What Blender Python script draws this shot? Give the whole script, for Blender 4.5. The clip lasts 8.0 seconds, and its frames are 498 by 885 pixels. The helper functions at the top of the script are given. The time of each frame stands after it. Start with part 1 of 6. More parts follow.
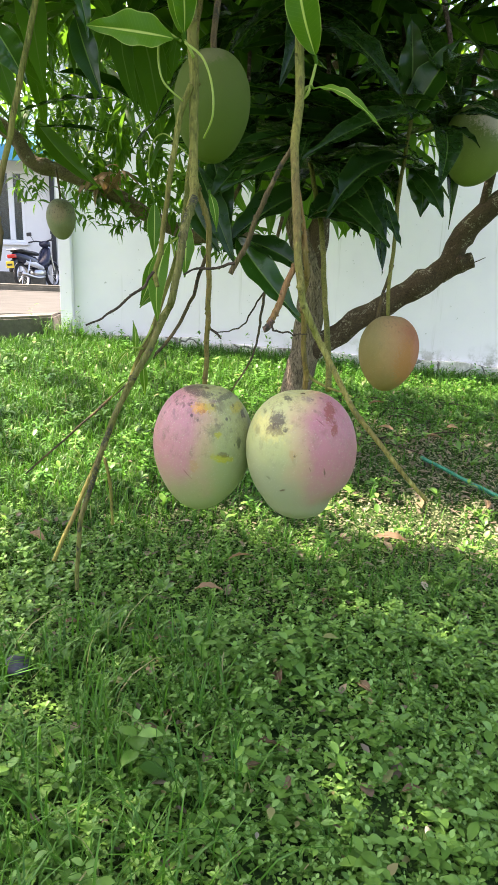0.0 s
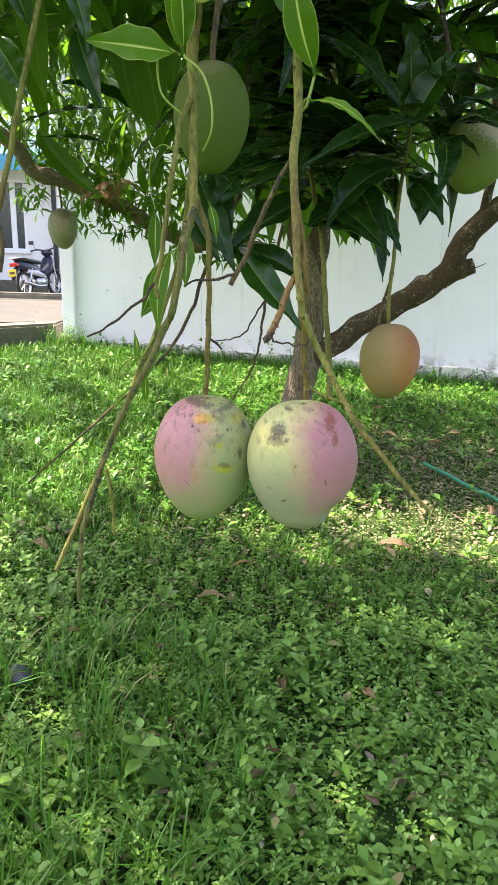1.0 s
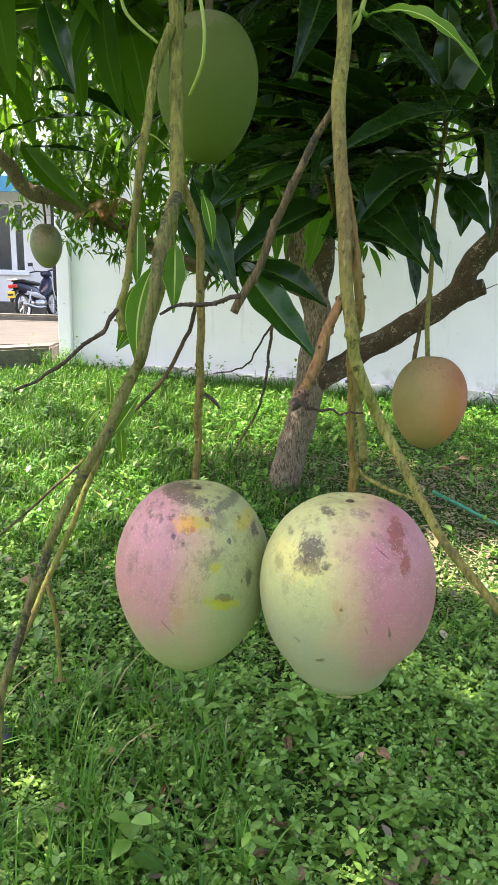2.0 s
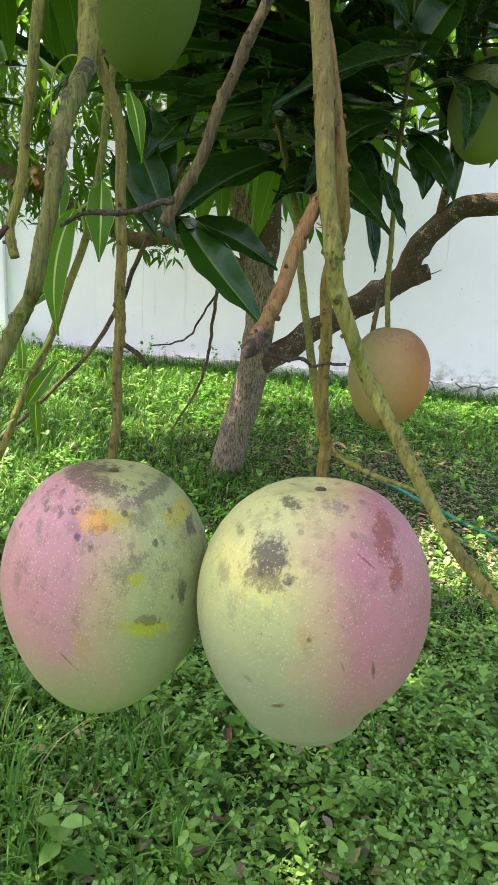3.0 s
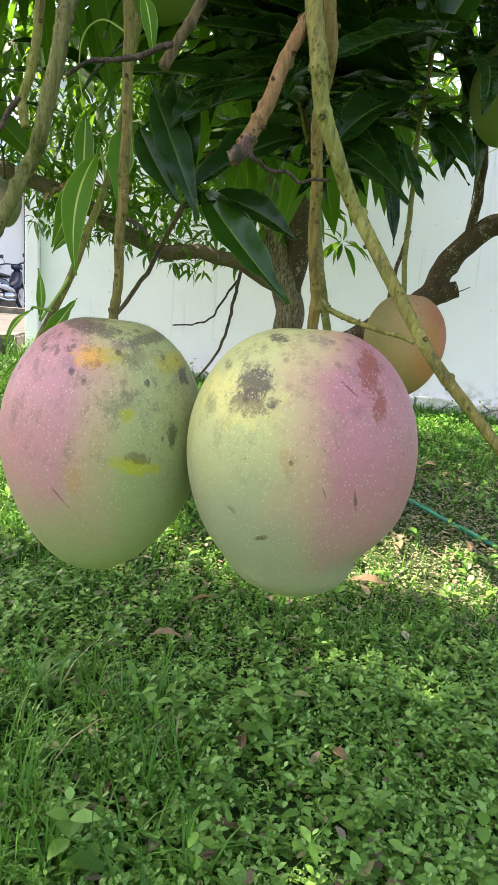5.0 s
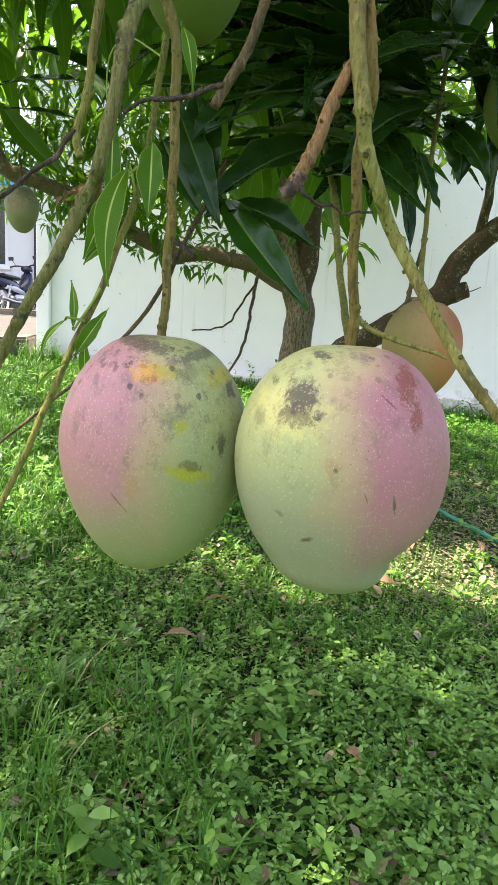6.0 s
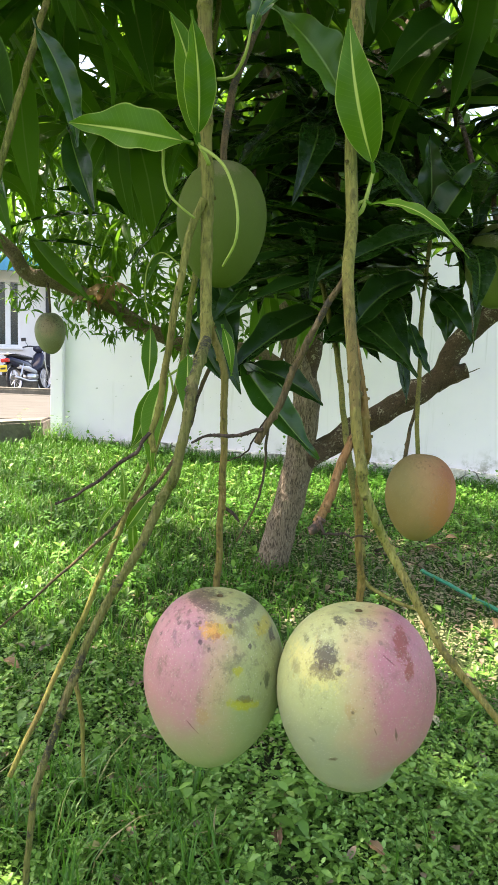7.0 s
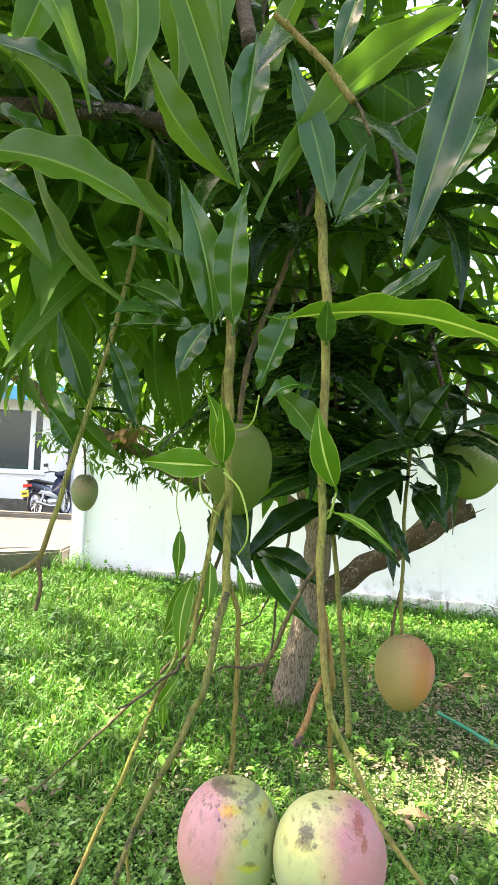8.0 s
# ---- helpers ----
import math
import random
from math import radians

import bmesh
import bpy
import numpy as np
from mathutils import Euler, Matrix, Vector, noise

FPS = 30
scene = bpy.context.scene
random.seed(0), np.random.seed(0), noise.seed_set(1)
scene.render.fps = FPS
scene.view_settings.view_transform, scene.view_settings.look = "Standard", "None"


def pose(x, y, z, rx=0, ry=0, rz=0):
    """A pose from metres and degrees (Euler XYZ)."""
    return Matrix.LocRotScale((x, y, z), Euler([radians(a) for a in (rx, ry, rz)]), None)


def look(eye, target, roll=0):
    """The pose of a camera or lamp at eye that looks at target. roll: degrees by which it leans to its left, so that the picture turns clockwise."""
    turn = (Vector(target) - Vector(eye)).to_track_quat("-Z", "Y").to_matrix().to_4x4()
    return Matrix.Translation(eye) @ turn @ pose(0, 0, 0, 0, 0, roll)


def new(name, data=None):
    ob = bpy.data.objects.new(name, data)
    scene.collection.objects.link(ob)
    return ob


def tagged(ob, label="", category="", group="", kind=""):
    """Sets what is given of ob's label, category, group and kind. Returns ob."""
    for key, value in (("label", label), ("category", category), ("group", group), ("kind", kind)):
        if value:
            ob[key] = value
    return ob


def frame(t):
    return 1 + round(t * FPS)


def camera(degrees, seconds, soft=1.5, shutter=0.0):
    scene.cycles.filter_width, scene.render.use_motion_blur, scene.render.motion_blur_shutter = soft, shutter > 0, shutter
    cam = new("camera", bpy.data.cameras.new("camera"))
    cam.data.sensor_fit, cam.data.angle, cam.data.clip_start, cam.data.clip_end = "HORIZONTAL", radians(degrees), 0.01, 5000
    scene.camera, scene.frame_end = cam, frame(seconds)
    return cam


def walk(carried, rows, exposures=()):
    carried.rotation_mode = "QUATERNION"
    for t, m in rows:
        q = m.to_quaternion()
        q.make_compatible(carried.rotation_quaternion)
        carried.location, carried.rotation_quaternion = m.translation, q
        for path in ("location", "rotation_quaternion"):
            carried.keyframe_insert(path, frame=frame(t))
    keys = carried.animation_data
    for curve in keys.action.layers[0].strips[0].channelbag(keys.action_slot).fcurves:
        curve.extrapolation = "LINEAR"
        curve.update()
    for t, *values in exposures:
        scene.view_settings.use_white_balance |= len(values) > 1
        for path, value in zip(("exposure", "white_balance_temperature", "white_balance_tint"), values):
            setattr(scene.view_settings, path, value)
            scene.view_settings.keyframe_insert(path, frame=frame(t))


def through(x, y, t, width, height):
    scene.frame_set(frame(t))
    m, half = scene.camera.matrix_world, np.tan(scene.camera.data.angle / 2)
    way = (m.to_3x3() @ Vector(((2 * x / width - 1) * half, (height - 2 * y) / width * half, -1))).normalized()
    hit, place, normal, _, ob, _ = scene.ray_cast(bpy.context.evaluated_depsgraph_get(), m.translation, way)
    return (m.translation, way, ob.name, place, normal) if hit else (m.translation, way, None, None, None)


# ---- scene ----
cam = camera(40.62, 8.0, soft=1.1)
# time, eye, target, roll
PATH = [
    (0, (0.000, 0.000, 1.577), (0.000, 1.923, 1.026), 2.00),
    (0.5, (0.007, 0.004, 1.576), (0.006, 1.924, 1.015), 1.52),
    (1, (0.001, -0.000, 1.580), (-0.007, 1.927, 1.047), 1.59),
    (1.5, (-0.011, 0.098, 1.582), (-0.024, 2.051, 1.148), 1.27),
    (1.7, (-0.009, 0.139, 1.581), (-0.024, 2.090, 1.140), 1.47),
    (2.8, (-0.006, 0.236, 1.555), (0.070, 2.146, 0.993), 1.77),
    (3, (-0.005, 0.254, 1.551), (0.157, 2.173, 1.040), 3.42),
    (3.5, (0.017, 0.268, 1.509), (0.149, 2.192, 1.017), 4.11),
    (4, (0.022, 0.259, 1.481), (0.085, 2.189, 1.001), 3.80),
    (4.5, (0.017, 0.246, 1.489), (0.107, 2.193, 1.040), 4.41),
    (6, (-0.004, 0.218, 1.502), (0.052, 2.166, 1.052), 3.94),
    (6.5, (-0.012, 0.204, 1.524), (0.062, 2.157, 1.100), 3.29),
    (7, (-0.024, 0.143, 1.604), (-0.002, 2.126, 1.344), 2.26),
    (7.5, (-0.025, 0.052, 1.660), (-0.044, 2.051, 1.595), 2.22),
    (8, (-0.022, -0.022, 1.703), (-0.062, 1.976, 1.800), 2.61),
]
EXPOSURE = 2.25
walk(cam, [(t, look(eye, aim, roll)) for t, eye, aim, roll in PATH], [(0.0, EXPOSURE, 7250, 22), (1.7, EXPOSURE, 7300, 22), (4.5, EXPOSURE, 7350, 20), (6.5, EXPOSURE, 7350, 20), (7.2, EXPOSURE + 0.08, 7500, 20), (8.0, EXPOSURE + 0.50, 7600, 19)])

# ---- world and sun ----
SUN_ELEVATION, SUN_TURN = 62.0, -74.0      # the sun stands high on the left, a little behind the wall
world = bpy.data.worlds.new("sky")
scene.world = world
world.use_nodes = True
wn = world.node_tree.nodes
sky = wn.new("ShaderNodeTexSky")
sky.sky_type = "NISHITA"
sky.sun_disc = False
sky.sun_elevation = radians(SUN_ELEVATION)
sky.sun_rotation = radians(SUN_TURN)
sky.air_density, sky.dust_density, sky.ozone_density = 1.0, 3.0, 0.6
world.node_tree.links.new(sky.outputs[0], wn["Background"].inputs[0])
wn["Background"].inputs[1].default_value = 0.15
lamp = bpy.data.lights.new("sun", "SUN")
lamp.energy, lamp.angle, lamp.color = 4.4, radians(1.0), (1.0, 0.95, 0.86)
sun_dir = Vector((math.sin(radians(SUN_TURN)) * math.cos(radians(SUN_ELEVATION)), math.cos(radians(SUN_TURN)) * math.cos(radians(SUN_ELEVATION)), math.sin(radians(SUN_ELEVATION))))
sun = new("sun", lamp)
sun.matrix_world = look(sun_dir * 30, (0, 0, 0))

# ---- materials ----
class Nodes:
    """A short way to write node materials."""

    def __init__(self, name):
        self.mat = bpy.data.materials.new(name)
        self.mat.use_nodes = True
        self.tree = self.mat.node_tree
        self.bsdf = self.tree.nodes["Principled BSDF"]
        self.out = self.tree.nodes["Material Output"]

    def add(self, kind, inputs=None, **props):
        n = self.tree.nodes.new("ShaderNode" + kind)
        if "operation" in props:
            n.operation = props["operation"]
        if "feature" in props:
            n.feature = props["feature"]
        if "interpolation_type" in props:
            n.interpolation_type = props["interpolation_type"]
        if "data_type" in props:
            n.data_type, n.blend_type = props["data_type"], props["blend_type"]
        for k, v in (inputs or {}).items():
            self.put(n.inputs[k], v)
        return n

    def put(self, socket, v):
        if isinstance(v, bpy.types.NodeSocket):
            self.tree.links.new(v, socket)
        elif isinstance(v, (tuple, list)) and len(v) == 3 and socket.type == "RGBA":
            socket.default_value = (*v, 1)
        else:
            socket.default_value = v

    def coords(self, kind="Object"):
        return self.add("TexCoord").outputs[kind]

    def noise(self, vec, scale, detail=4.0, rough=0.55, distort=0.0):
        return self.add("TexNoise", {"Vector": vec, "Scale": scale, "Detail": detail, "Roughness": rough, "Distortion": distort}).outputs["Fac"]

    def ramp(self, fac, stops):
        n = self.add("ValToRGB", {"Fac": fac})
        e = n.color_ramp.elements
        while len(e) < len(stops):
            e.new(0.5)
        for el, (p, c) in zip(e, stops):
            el.position, el.color = p, (*c, 1) if len(c) == 3 else c
        return n.outputs[0]

    def step(self, fac, a, b):
        """0 below a, 1 above b."""
        return self.add("MapRange", {"Value": fac, "From Min": a, "From Max": b}, interpolation_type="SMOOTHSTEP").outputs[0]

    def mix(self, fac, a, b, blend="MIX"):
        n = self.add("Mix", data_type="RGBA", blend_type=blend)
        self.put(n.inputs[0], fac), self.put(n.inputs[6], a), self.put(n.inputs[7], b)
        return n.outputs[2]

    def math(self, op, a, b=0.0):
        n = self.add("Math", operation=op)
        self.put(n.inputs[0], a), self.put(n.inputs[1], b)
        return n.outputs[0]

    def stretch(self, vec, sx, sy, sz):
        return self.add("Mapping", {"Vector": vec, "Scale": (sx, sy, sz)}).outputs[0]

    def bump(self, height, strength=0.3, distance=0.01):
        self.put(self.bsdf.inputs["Normal"], self.add("Bump", {"Height": height, "Strength": strength, "Distance": distance}).outputs[0])

    def surface(self, color, rough=0.6, metal=0.0, spec=0.5):
        for k, v in (("Base Color", color), ("Roughness", rough), ("Metallic", metal), ("Specular IOR Level", spec)):
            self.put(self.bsdf.inputs[k], v)
        return self.mat

    def thin(self, color, share):
        """Lets light through, as a leaf does."""
        t = self.add("BsdfTranslucent", {"Color": color})
        m = self.add("MixShader", {0: share, 1: self.bsdf.outputs[0], 2: t.outputs[0]})
        self.tree.links.new(m.outputs[0], self.out.inputs[0])
        return self.mat


def mottled(name, dark, light, scale=8.0, rough=0.7, bump=0.2, fine=60.0, metal=0.0, spec=0.4, distance=0.004):
    n = Nodes(name)
    v = n.coords()
    big, small = n.noise(v, scale, 5), n.noise(v, fine, 3)
    c = n.ramp(n.math("ADD", n.math("MULTIPLY", big, 0.7), n.math("MULTIPLY", small, 0.3)), [(0.3, dark), (0.7, light)])
    n.bump(small, bump, distance)
    return n.surface(c, rough, metal, spec)


def leaf_material(name, dark, light, rib, through, gloss=0.32, island=False, share=0.28, wide=0.035, spec=0.36):
    n = Nodes(name)
    uv = n.add("UVMap").outputs[0]
    sep = n.add("SeparateXYZ", {0: uv})
    u, v = sep.outputs[0], sep.outputs[1]
    side = n.math("ABSOLUTE", n.math("SUBTRACT", v, 0.5))
    wave = n.math("SINE", n.math("MULTIPLY", n.math("SUBTRACT", u, n.math("MULTIPLY", side, 0.16)), 150.0))
    veins = n.math("MULTIPLY", n.step(wave, 0.94, 1.0), 0.07)
    if island:
        rnd = n.add("NewGeometry").outputs["Random Per Island"]
    else:
        rnd = n.add("ObjectInfo").outputs["Random"]
    spots = n.noise(n.coords(), 22.0, 4)
    base = n.mix(rnd, dark, light)
    base = n.mix(n.math("MULTIPLY", n.step(spots, 0.45, 0.75), 0.35), base, light)
    base = n.mix(veins, base, rib)
    base = n.mix(n.step(side, wide, wide * 0.35), base, rib)
    base = n.mix(n.math("MULTIPLY", n.step(side, 0.462, 0.492), 0.55), base, rib)
    n.bump(n.math("ADD", n.math("MULTIPLY", wave, 0.02), n.noise(n.coords(), 30.0, 2)), 0.22, 0.003)
    n.surface(base, n.math("ADD", gloss, n.math("MULTIPLY", spots, 0.14)), 0.0, spec)
    return n.thin(n.mix(0.45, base, through), share)


def bark_material(name, dark, light, patch, patch_amount, stretch_by, scale, bump, distance, cracks=0.4, furrows=0.0):
    """Bark: grain along the stem, cracks, flecked lichen; furrows: how strongly short dark furrows part the ridges of an upright stem."""
    n = Nodes(name)
    v = n.coords()
    long = n.stretch(v, 1.0, 1.0, stretch_by)
    drift = n.add("VectorMath", {0: n.add("TexNoise", {"Vector": long, "Scale": scale * 0.8, "Detail": 4.0}).outputs["Color"], 1: (1.4 / scale, 1.4 / scale, 1.4 / scale)}, operation="MULTIPLY").outputs[0]
    crack = n.add("TexVoronoi", {"Vector": n.add("VectorMath", {0: long, 1: drift}, operation="ADD").outputs[0], "Scale": scale, "Randomness": 1.0}, feature="DISTANCE_TO_EDGE").outputs["Distance"]
    grain = n.noise(long, scale * 2.2, 6, 0.65, 0.6)
    c = n.ramp(grain, [(0.28, dark), (0.68, light)])
    c = n.mix(n.math("MULTIPLY", n.step(crack, 0.16, 0.02), n.math("MULTIPLY", n.step(n.noise(v, 25.0, 4), 0.62 - 0.4 * cracks, 0.75 - 0.3 * cracks), cracks)), c, tuple(k * 0.55 for k in dark))
    if furrows:
        gap = n.noise(n.stretch(v, 1.0, 1.0, 0.22), 150.0, 3, 0.6, 0.5)
        c = n.mix(n.math("MULTIPLY", n.step(gap, 0.49, 0.41), furrows), c, tuple(k * 0.30 for k in dark))
        grain = n.math("ADD", grain, n.step(gap, 0.40, 0.54))
    lich = n.math("MULTIPLY", n.step(n.noise(v, 17.0, 6, 0.7), 0.60 - patch_amount, 0.68 - patch_amount), n.step(n.noise(v, 95.0, 4, 0.7), 0.50, 0.56))
    c = n.mix(n.math("MULTIPLY", lich, 0.75), c, patch)
    n.bump(n.math("ADD", grain, n.math("MULTIPLY", n.step(crack, 0.0, 0.2), 0.7 * cracks)), bump, distance)
    return n.surface(c, 0.85, 0.0, 0.25)


def twig_material(name, stops, fleck, along=9.0, lichen=0.0):
    """Young bark: slow changes of colour, lengthwise ridges, dark mottling, small pores, and sooty crust where lichen is over 0."""
    n = Nodes(name)
    v = n.coords()
    c = n.ramp(n.math("ADD", n.math("MULTIPLY", n.noise(v, along, 3), 0.7), n.math("MULTIPLY", n.noise(v, 110.0, 4), 0.3)), stops)
    ridge = n.noise(n.stretch(v, 620.0, 620.0, 70.0), 1.0, 4, 0.6, 0.3)
    c = n.mix(n.math("MULTIPLY", n.step(ridge, 0.52, 0.70), 0.55), c, fleck)
    c = n.mix(n.math("MULTIPLY", n.step(ridge, 0.48, 0.33), 0.65), c, tuple(k * 0.38 for k in stops[0][1]))
    patch = n.noise(n.stretch(v, 1.0, 1.0, 0.40), 150.0, 7, 0.75, 0.3)
    c = n.mix(n.math("MULTIPLY", n.step(patch, 0.55, 0.62), 0.70), c, tuple(k * 0.26 for k in fleck))
    c = n.mix(n.math("MULTIPLY", n.step(patch, 0.44, 0.34), 0.45), c, tuple(min(1.0, k * 1.25) for k in fleck))
    dots = n.add("TexVoronoi", {"Vector": n.stretch(v, 1.0, 1.0, 0.6), "Scale": 700.0}).outputs["Distance"]
    speck = n.math("MULTIPLY", n.step(dots, 0.28, 0.15), n.step(n.noise(v, 160.0, 3), 0.54, 0.62))
    c = n.mix(n.math("MULTIPLY", speck, 0.45), c, (0.035, 0.028, 0.018))
    if lichen:
        crust = n.math("MULTIPLY", n.step(n.noise(v, 60.0, 3), 0.60 - lichen, 0.68 - lichen), n.step(n.noise(v, 420.0, 6, 0.75), 0.42, 0.52))
        c = n.mix(n.math("MULTIPLY", crust, 0.9), c, (0.030, 0.030, 0.022))
    n.bump(n.math("SUBTRACT", n.math("ADD", ridge, n.math("MULTIPLY", patch, 0.8)), n.math("MULTIPLY", speck, 0.4)), 1.0, 0.0022)
    return n.surface(c, 0.72, 0.0, 0.25)


def skin_material(name, green, pale, blush, blush_turn, blush_at, stains, grime=0.5, top=0.62, soft=0.16, rough=0.40, dotted=0.72, mottle=0.12):
    """Fruit skin: a blush on one side, a lower half in its own tone (given as pale), pale dots, soot round the top, and
    stains at places on the front (x, z, half width, half height, turn, strength, graininess, colour; the fruit is 1
    wide and 1 high about its middle)."""
    n = Nodes(name)
    g = n.coords("Generated")
    c = n.add("VectorMath", {0: g, 1: (0.5, 0.5, 0.5)}, operation="SUBTRACT").outputs[0]
    sep = n.add("SeparateXYZ", {0: c})
    wob = n.noise(g, 3.0, 4)
    fine = n.noise(g, 13.0, 9, 0.75)
    edge = n.noise(g, 30.0, 7, 0.78)
    grit = n.noise(g, 130.0, 3, 0.6)
    hor = n.math("ADD", n.math("MULTIPLY", sep.outputs[0], math.cos(blush_turn)), n.math("MULTIPLY", sep.outputs[1], math.sin(blush_turn)))
    hor = n.math("ADD", hor, n.math("MULTIPLY", n.math("SUBTRACT", wob, 0.5), 0.34))
    ground_c = n.mix(n.step(n.math("ADD", sep.outputs[2], n.math("MULTIPLY", wob, 0.2)), 0.35, -0.1), green, pale)
    low = n.step(n.math("ADD", sep.outputs[2], n.math("MULTIPLY", wob, 0.3)), -0.30, 0.16)
    col = n.mix(n.math("MULTIPLY", n.step(hor, blush_at - soft, blush_at + soft * 1.1), low), ground_c, blush)
    rim = n.math("MULTIPLY", n.step(hor, blush_at - soft * 1.3, blush_at), n.step(hor, blush_at + soft, blush_at))
    col = n.mix(n.math("MULTIPLY", n.math("MULTIPLY", rim, low), n.math("MULTIPLY", fine, 0.45)), col, (0.55, 0.36, 0.15))
    col = n.mix(n.math("MULTIPLY", n.step(fine, 0.45, 0.8), 0.25), col, pale)
    col = n.mix(n.math("MULTIPLY", n.step(n.noise(g, 28.0, 4), 0.5, 0.75), 0.22), col, tuple(k * 0.7 for k in green))
    for x, z, rx, rz, turn, power, grain, tint in stains:
        y = -math.sqrt(max(0.02, 0.245 - x * x - z * z))
        p = n.add("VectorMath", {0: c, 1: (x, y, z)}, operation="SUBTRACT").outputs[0]
        if turn:
            p = n.add("Mapping", {"Vector": p, "Rotation": (0.0, radians(turn), 0.0)}).outputs[0]
        p = n.add("VectorMath", {0: p, 1: (1 / rx, 0.5 / max(rx, rz), 1 / rz)}, operation="MULTIPLY").outputs[0]
        d = n.add("VectorMath", {0: p}, operation="LENGTH").outputs["Value"]
        d = n.math("ADD", d, n.math("MULTIPLY", n.math("SUBTRACT", edge, 0.5), 3.0 if max(rx, rz) > 0.02 else 0.8))
        if grain:
            d = n.math("ADD", d, n.math("MULTIPLY", n.math("SUBTRACT", grit, 0.5), 1.1 * grain))
        col = n.mix(n.math("MULTIPLY", n.step(d, 1.2, 0.6), power), col, tint)
    upper = n.step(n.math("ADD", sep.outputs[2], n.math("MULTIPLY", n.noise(g, 5.0, 4), 0.5)), 0.16, 0.52)
    blot = n.step(n.math("ADD", n.math("MULTIPLY", n.noise(g, 10.0, 9, 0.8), 0.75), n.math("MULTIPLY", grit, 0.25)), 0.50, 0.60)
    col = n.mix(n.math("MULTIPLY", n.math("MULTIPLY", blot, upper), mottle), col, (0.085, 0.072, 0.042))
    crown = n.step(n.math("ADD", sep.outputs[2], n.math("MULTIPLY", wob, 0.12)), top - 0.24, top - 0.04)
    cell = n.add("TexVoronoi", {"Vector": g, "Scale": 15.0})
    spots = n.step(n.math("ADD", cell.outputs["Distance"], n.math("ADD", n.math("MULTIPLY", edge, 0.7), n.math("MULTIPLY", grit, 0.3))), 0.82, 0.68)
    spots = n.math("MULTIPLY", spots, n.add("SeparateColor", {0: cell.outputs["Color"]}).outputs[0])
    col = n.mix(n.math("MULTIPLY", n.math("MULTIPLY", spots, crown), grime), col, (0.042, 0.030, 0.030))
    near = n.add("TexVoronoi", {"Vector": g, "Scale": 64.0})
    dots = n.step(near.outputs["Distance"], 0.24, 0.08)
    dots = n.math("MULTIPLY", dots, n.step(n.noise(g, 7.0, 3), 0.22, 0.40))
    small = n.step(n.add("TexVoronoi", {"Vector": g, "Scale": 92.0}).outputs["Distance"], 0.22, 0.10)
    col = n.mix(n.math("MULTIPLY", small, 0.4 * dotted), col, (0.60, 0.60, 0.44))
    col = n.mix(n.math("MULTIPLY", dots, 0.72 * dotted), col, (0.60, 0.59, 0.44))
    tiny = n.add("TexVoronoi", {"Vector": g, "Scale": 34.0}).outputs["Distance"]
    tiny = n.math("MULTIPLY", n.step(tiny, 0.12, 0.07), n.step(n.noise(g, 4.0, 2), 0.53, 0.6))
    col = n.mix(n.math("MULTIPLY", tiny, 0.8), col, (0.07, 0.055, 0.04))
    n.bump(n.math("ADD", n.math("ADD", fine, n.math("MULTIPLY", dots, 0.5)), n.math("MULTIPLY", grit, 0.3)), 0.10, 0.002)
    n.bsdf.inputs["Subsurface Weight"].default_value = 0.12
    n.bsdf.inputs["Subsurface Radius"].default_value = (0.01, 0.006, 0.003)
    n.bsdf.inputs["Subsurface Scale"].default_value = 0.4
    return n.surface(col, n.math("ADD", rough, n.math("MULTIPLY", wob, 0.2)), 0.0, 0.4 if rough < 0.6 else 0.15)


LEAF = leaf_material("mango_leaf", (0.008, 0.040, 0.004), (0.024, 0.082, 0.007), (0.12, 0.22, 0.04), (0.10, 0.30, 0.010), 0.17, share=0.14)
# LEAF about halved: the shade inside the clump is put into its green
CORE = leaf_material("shade_tint_leaf", (0.005, 0.022, 0.003), (0.013, 0.044, 0.005), (0.07, 0.13, 0.025), (0.08, 0.22, 0.010), 0.20, share=0.10, spec=0.26)
# lighter than LEAF: light falling through these leaves is put into the colour
MIDLEAF = leaf_material("lit_tint_leaf", (0.026, 0.082, 0.010), (0.046, 0.115, 0.014), (0.16, 0.27, 0.06), (0.18, 0.42, 0.02), 0.24, share=0.36)
YOUNG = leaf_material("young_leaf", (0.034, 0.110, 0.005), (0.062, 0.160, 0.008), (0.50, 0.58, 0.15), (0.24, 0.56, 0.02), 0.36, share=0.34, wide=0.05, spec=0.18)
# bright yellow-green carries the sunlight of the far leaves in the colour itself
SUNTINT = leaf_material("sun_tint_leaf", (0.07, 0.16, 0.012), (0.16, 0.28, 0.02), (0.3, 0.4, 0.1), (0.5, 0.75, 0.03), 0.4, True, 0.5)
CROWN = leaf_material("crown_leaf", (0.016, 0.068, 0.007), (0.056, 0.155, 0.016), (0.12, 0.2, 0.055), (0.22, 0.50, 0.02), 0.34, True, 0.48, spec=0.22)
# raised green and translucency: the light through the top leaves is in the colour
OVERHEAD = leaf_material("overhead_tint_leaf", (0.036, 0.105, 0.009), (0.072, 0.162, 0.014), (0.24, 0.36, 0.07), (0.32, 0.60, 0.025), 0.26, share=0.50)
DRY = leaf_material("dry_leaf", (0.13, 0.075, 0.038), (0.30, 0.20, 0.11), (0.40, 0.30, 0.18), (0.3, 0.16, 0.05), 0.6)
BARK = bark_material("bark", (0.085, 0.060, 0.040), (0.260, 0.195, 0.135), (0.400, 0.360, 0.290), 0.03, 0.8, 95.0, 0.9, 0.006, 0.5)
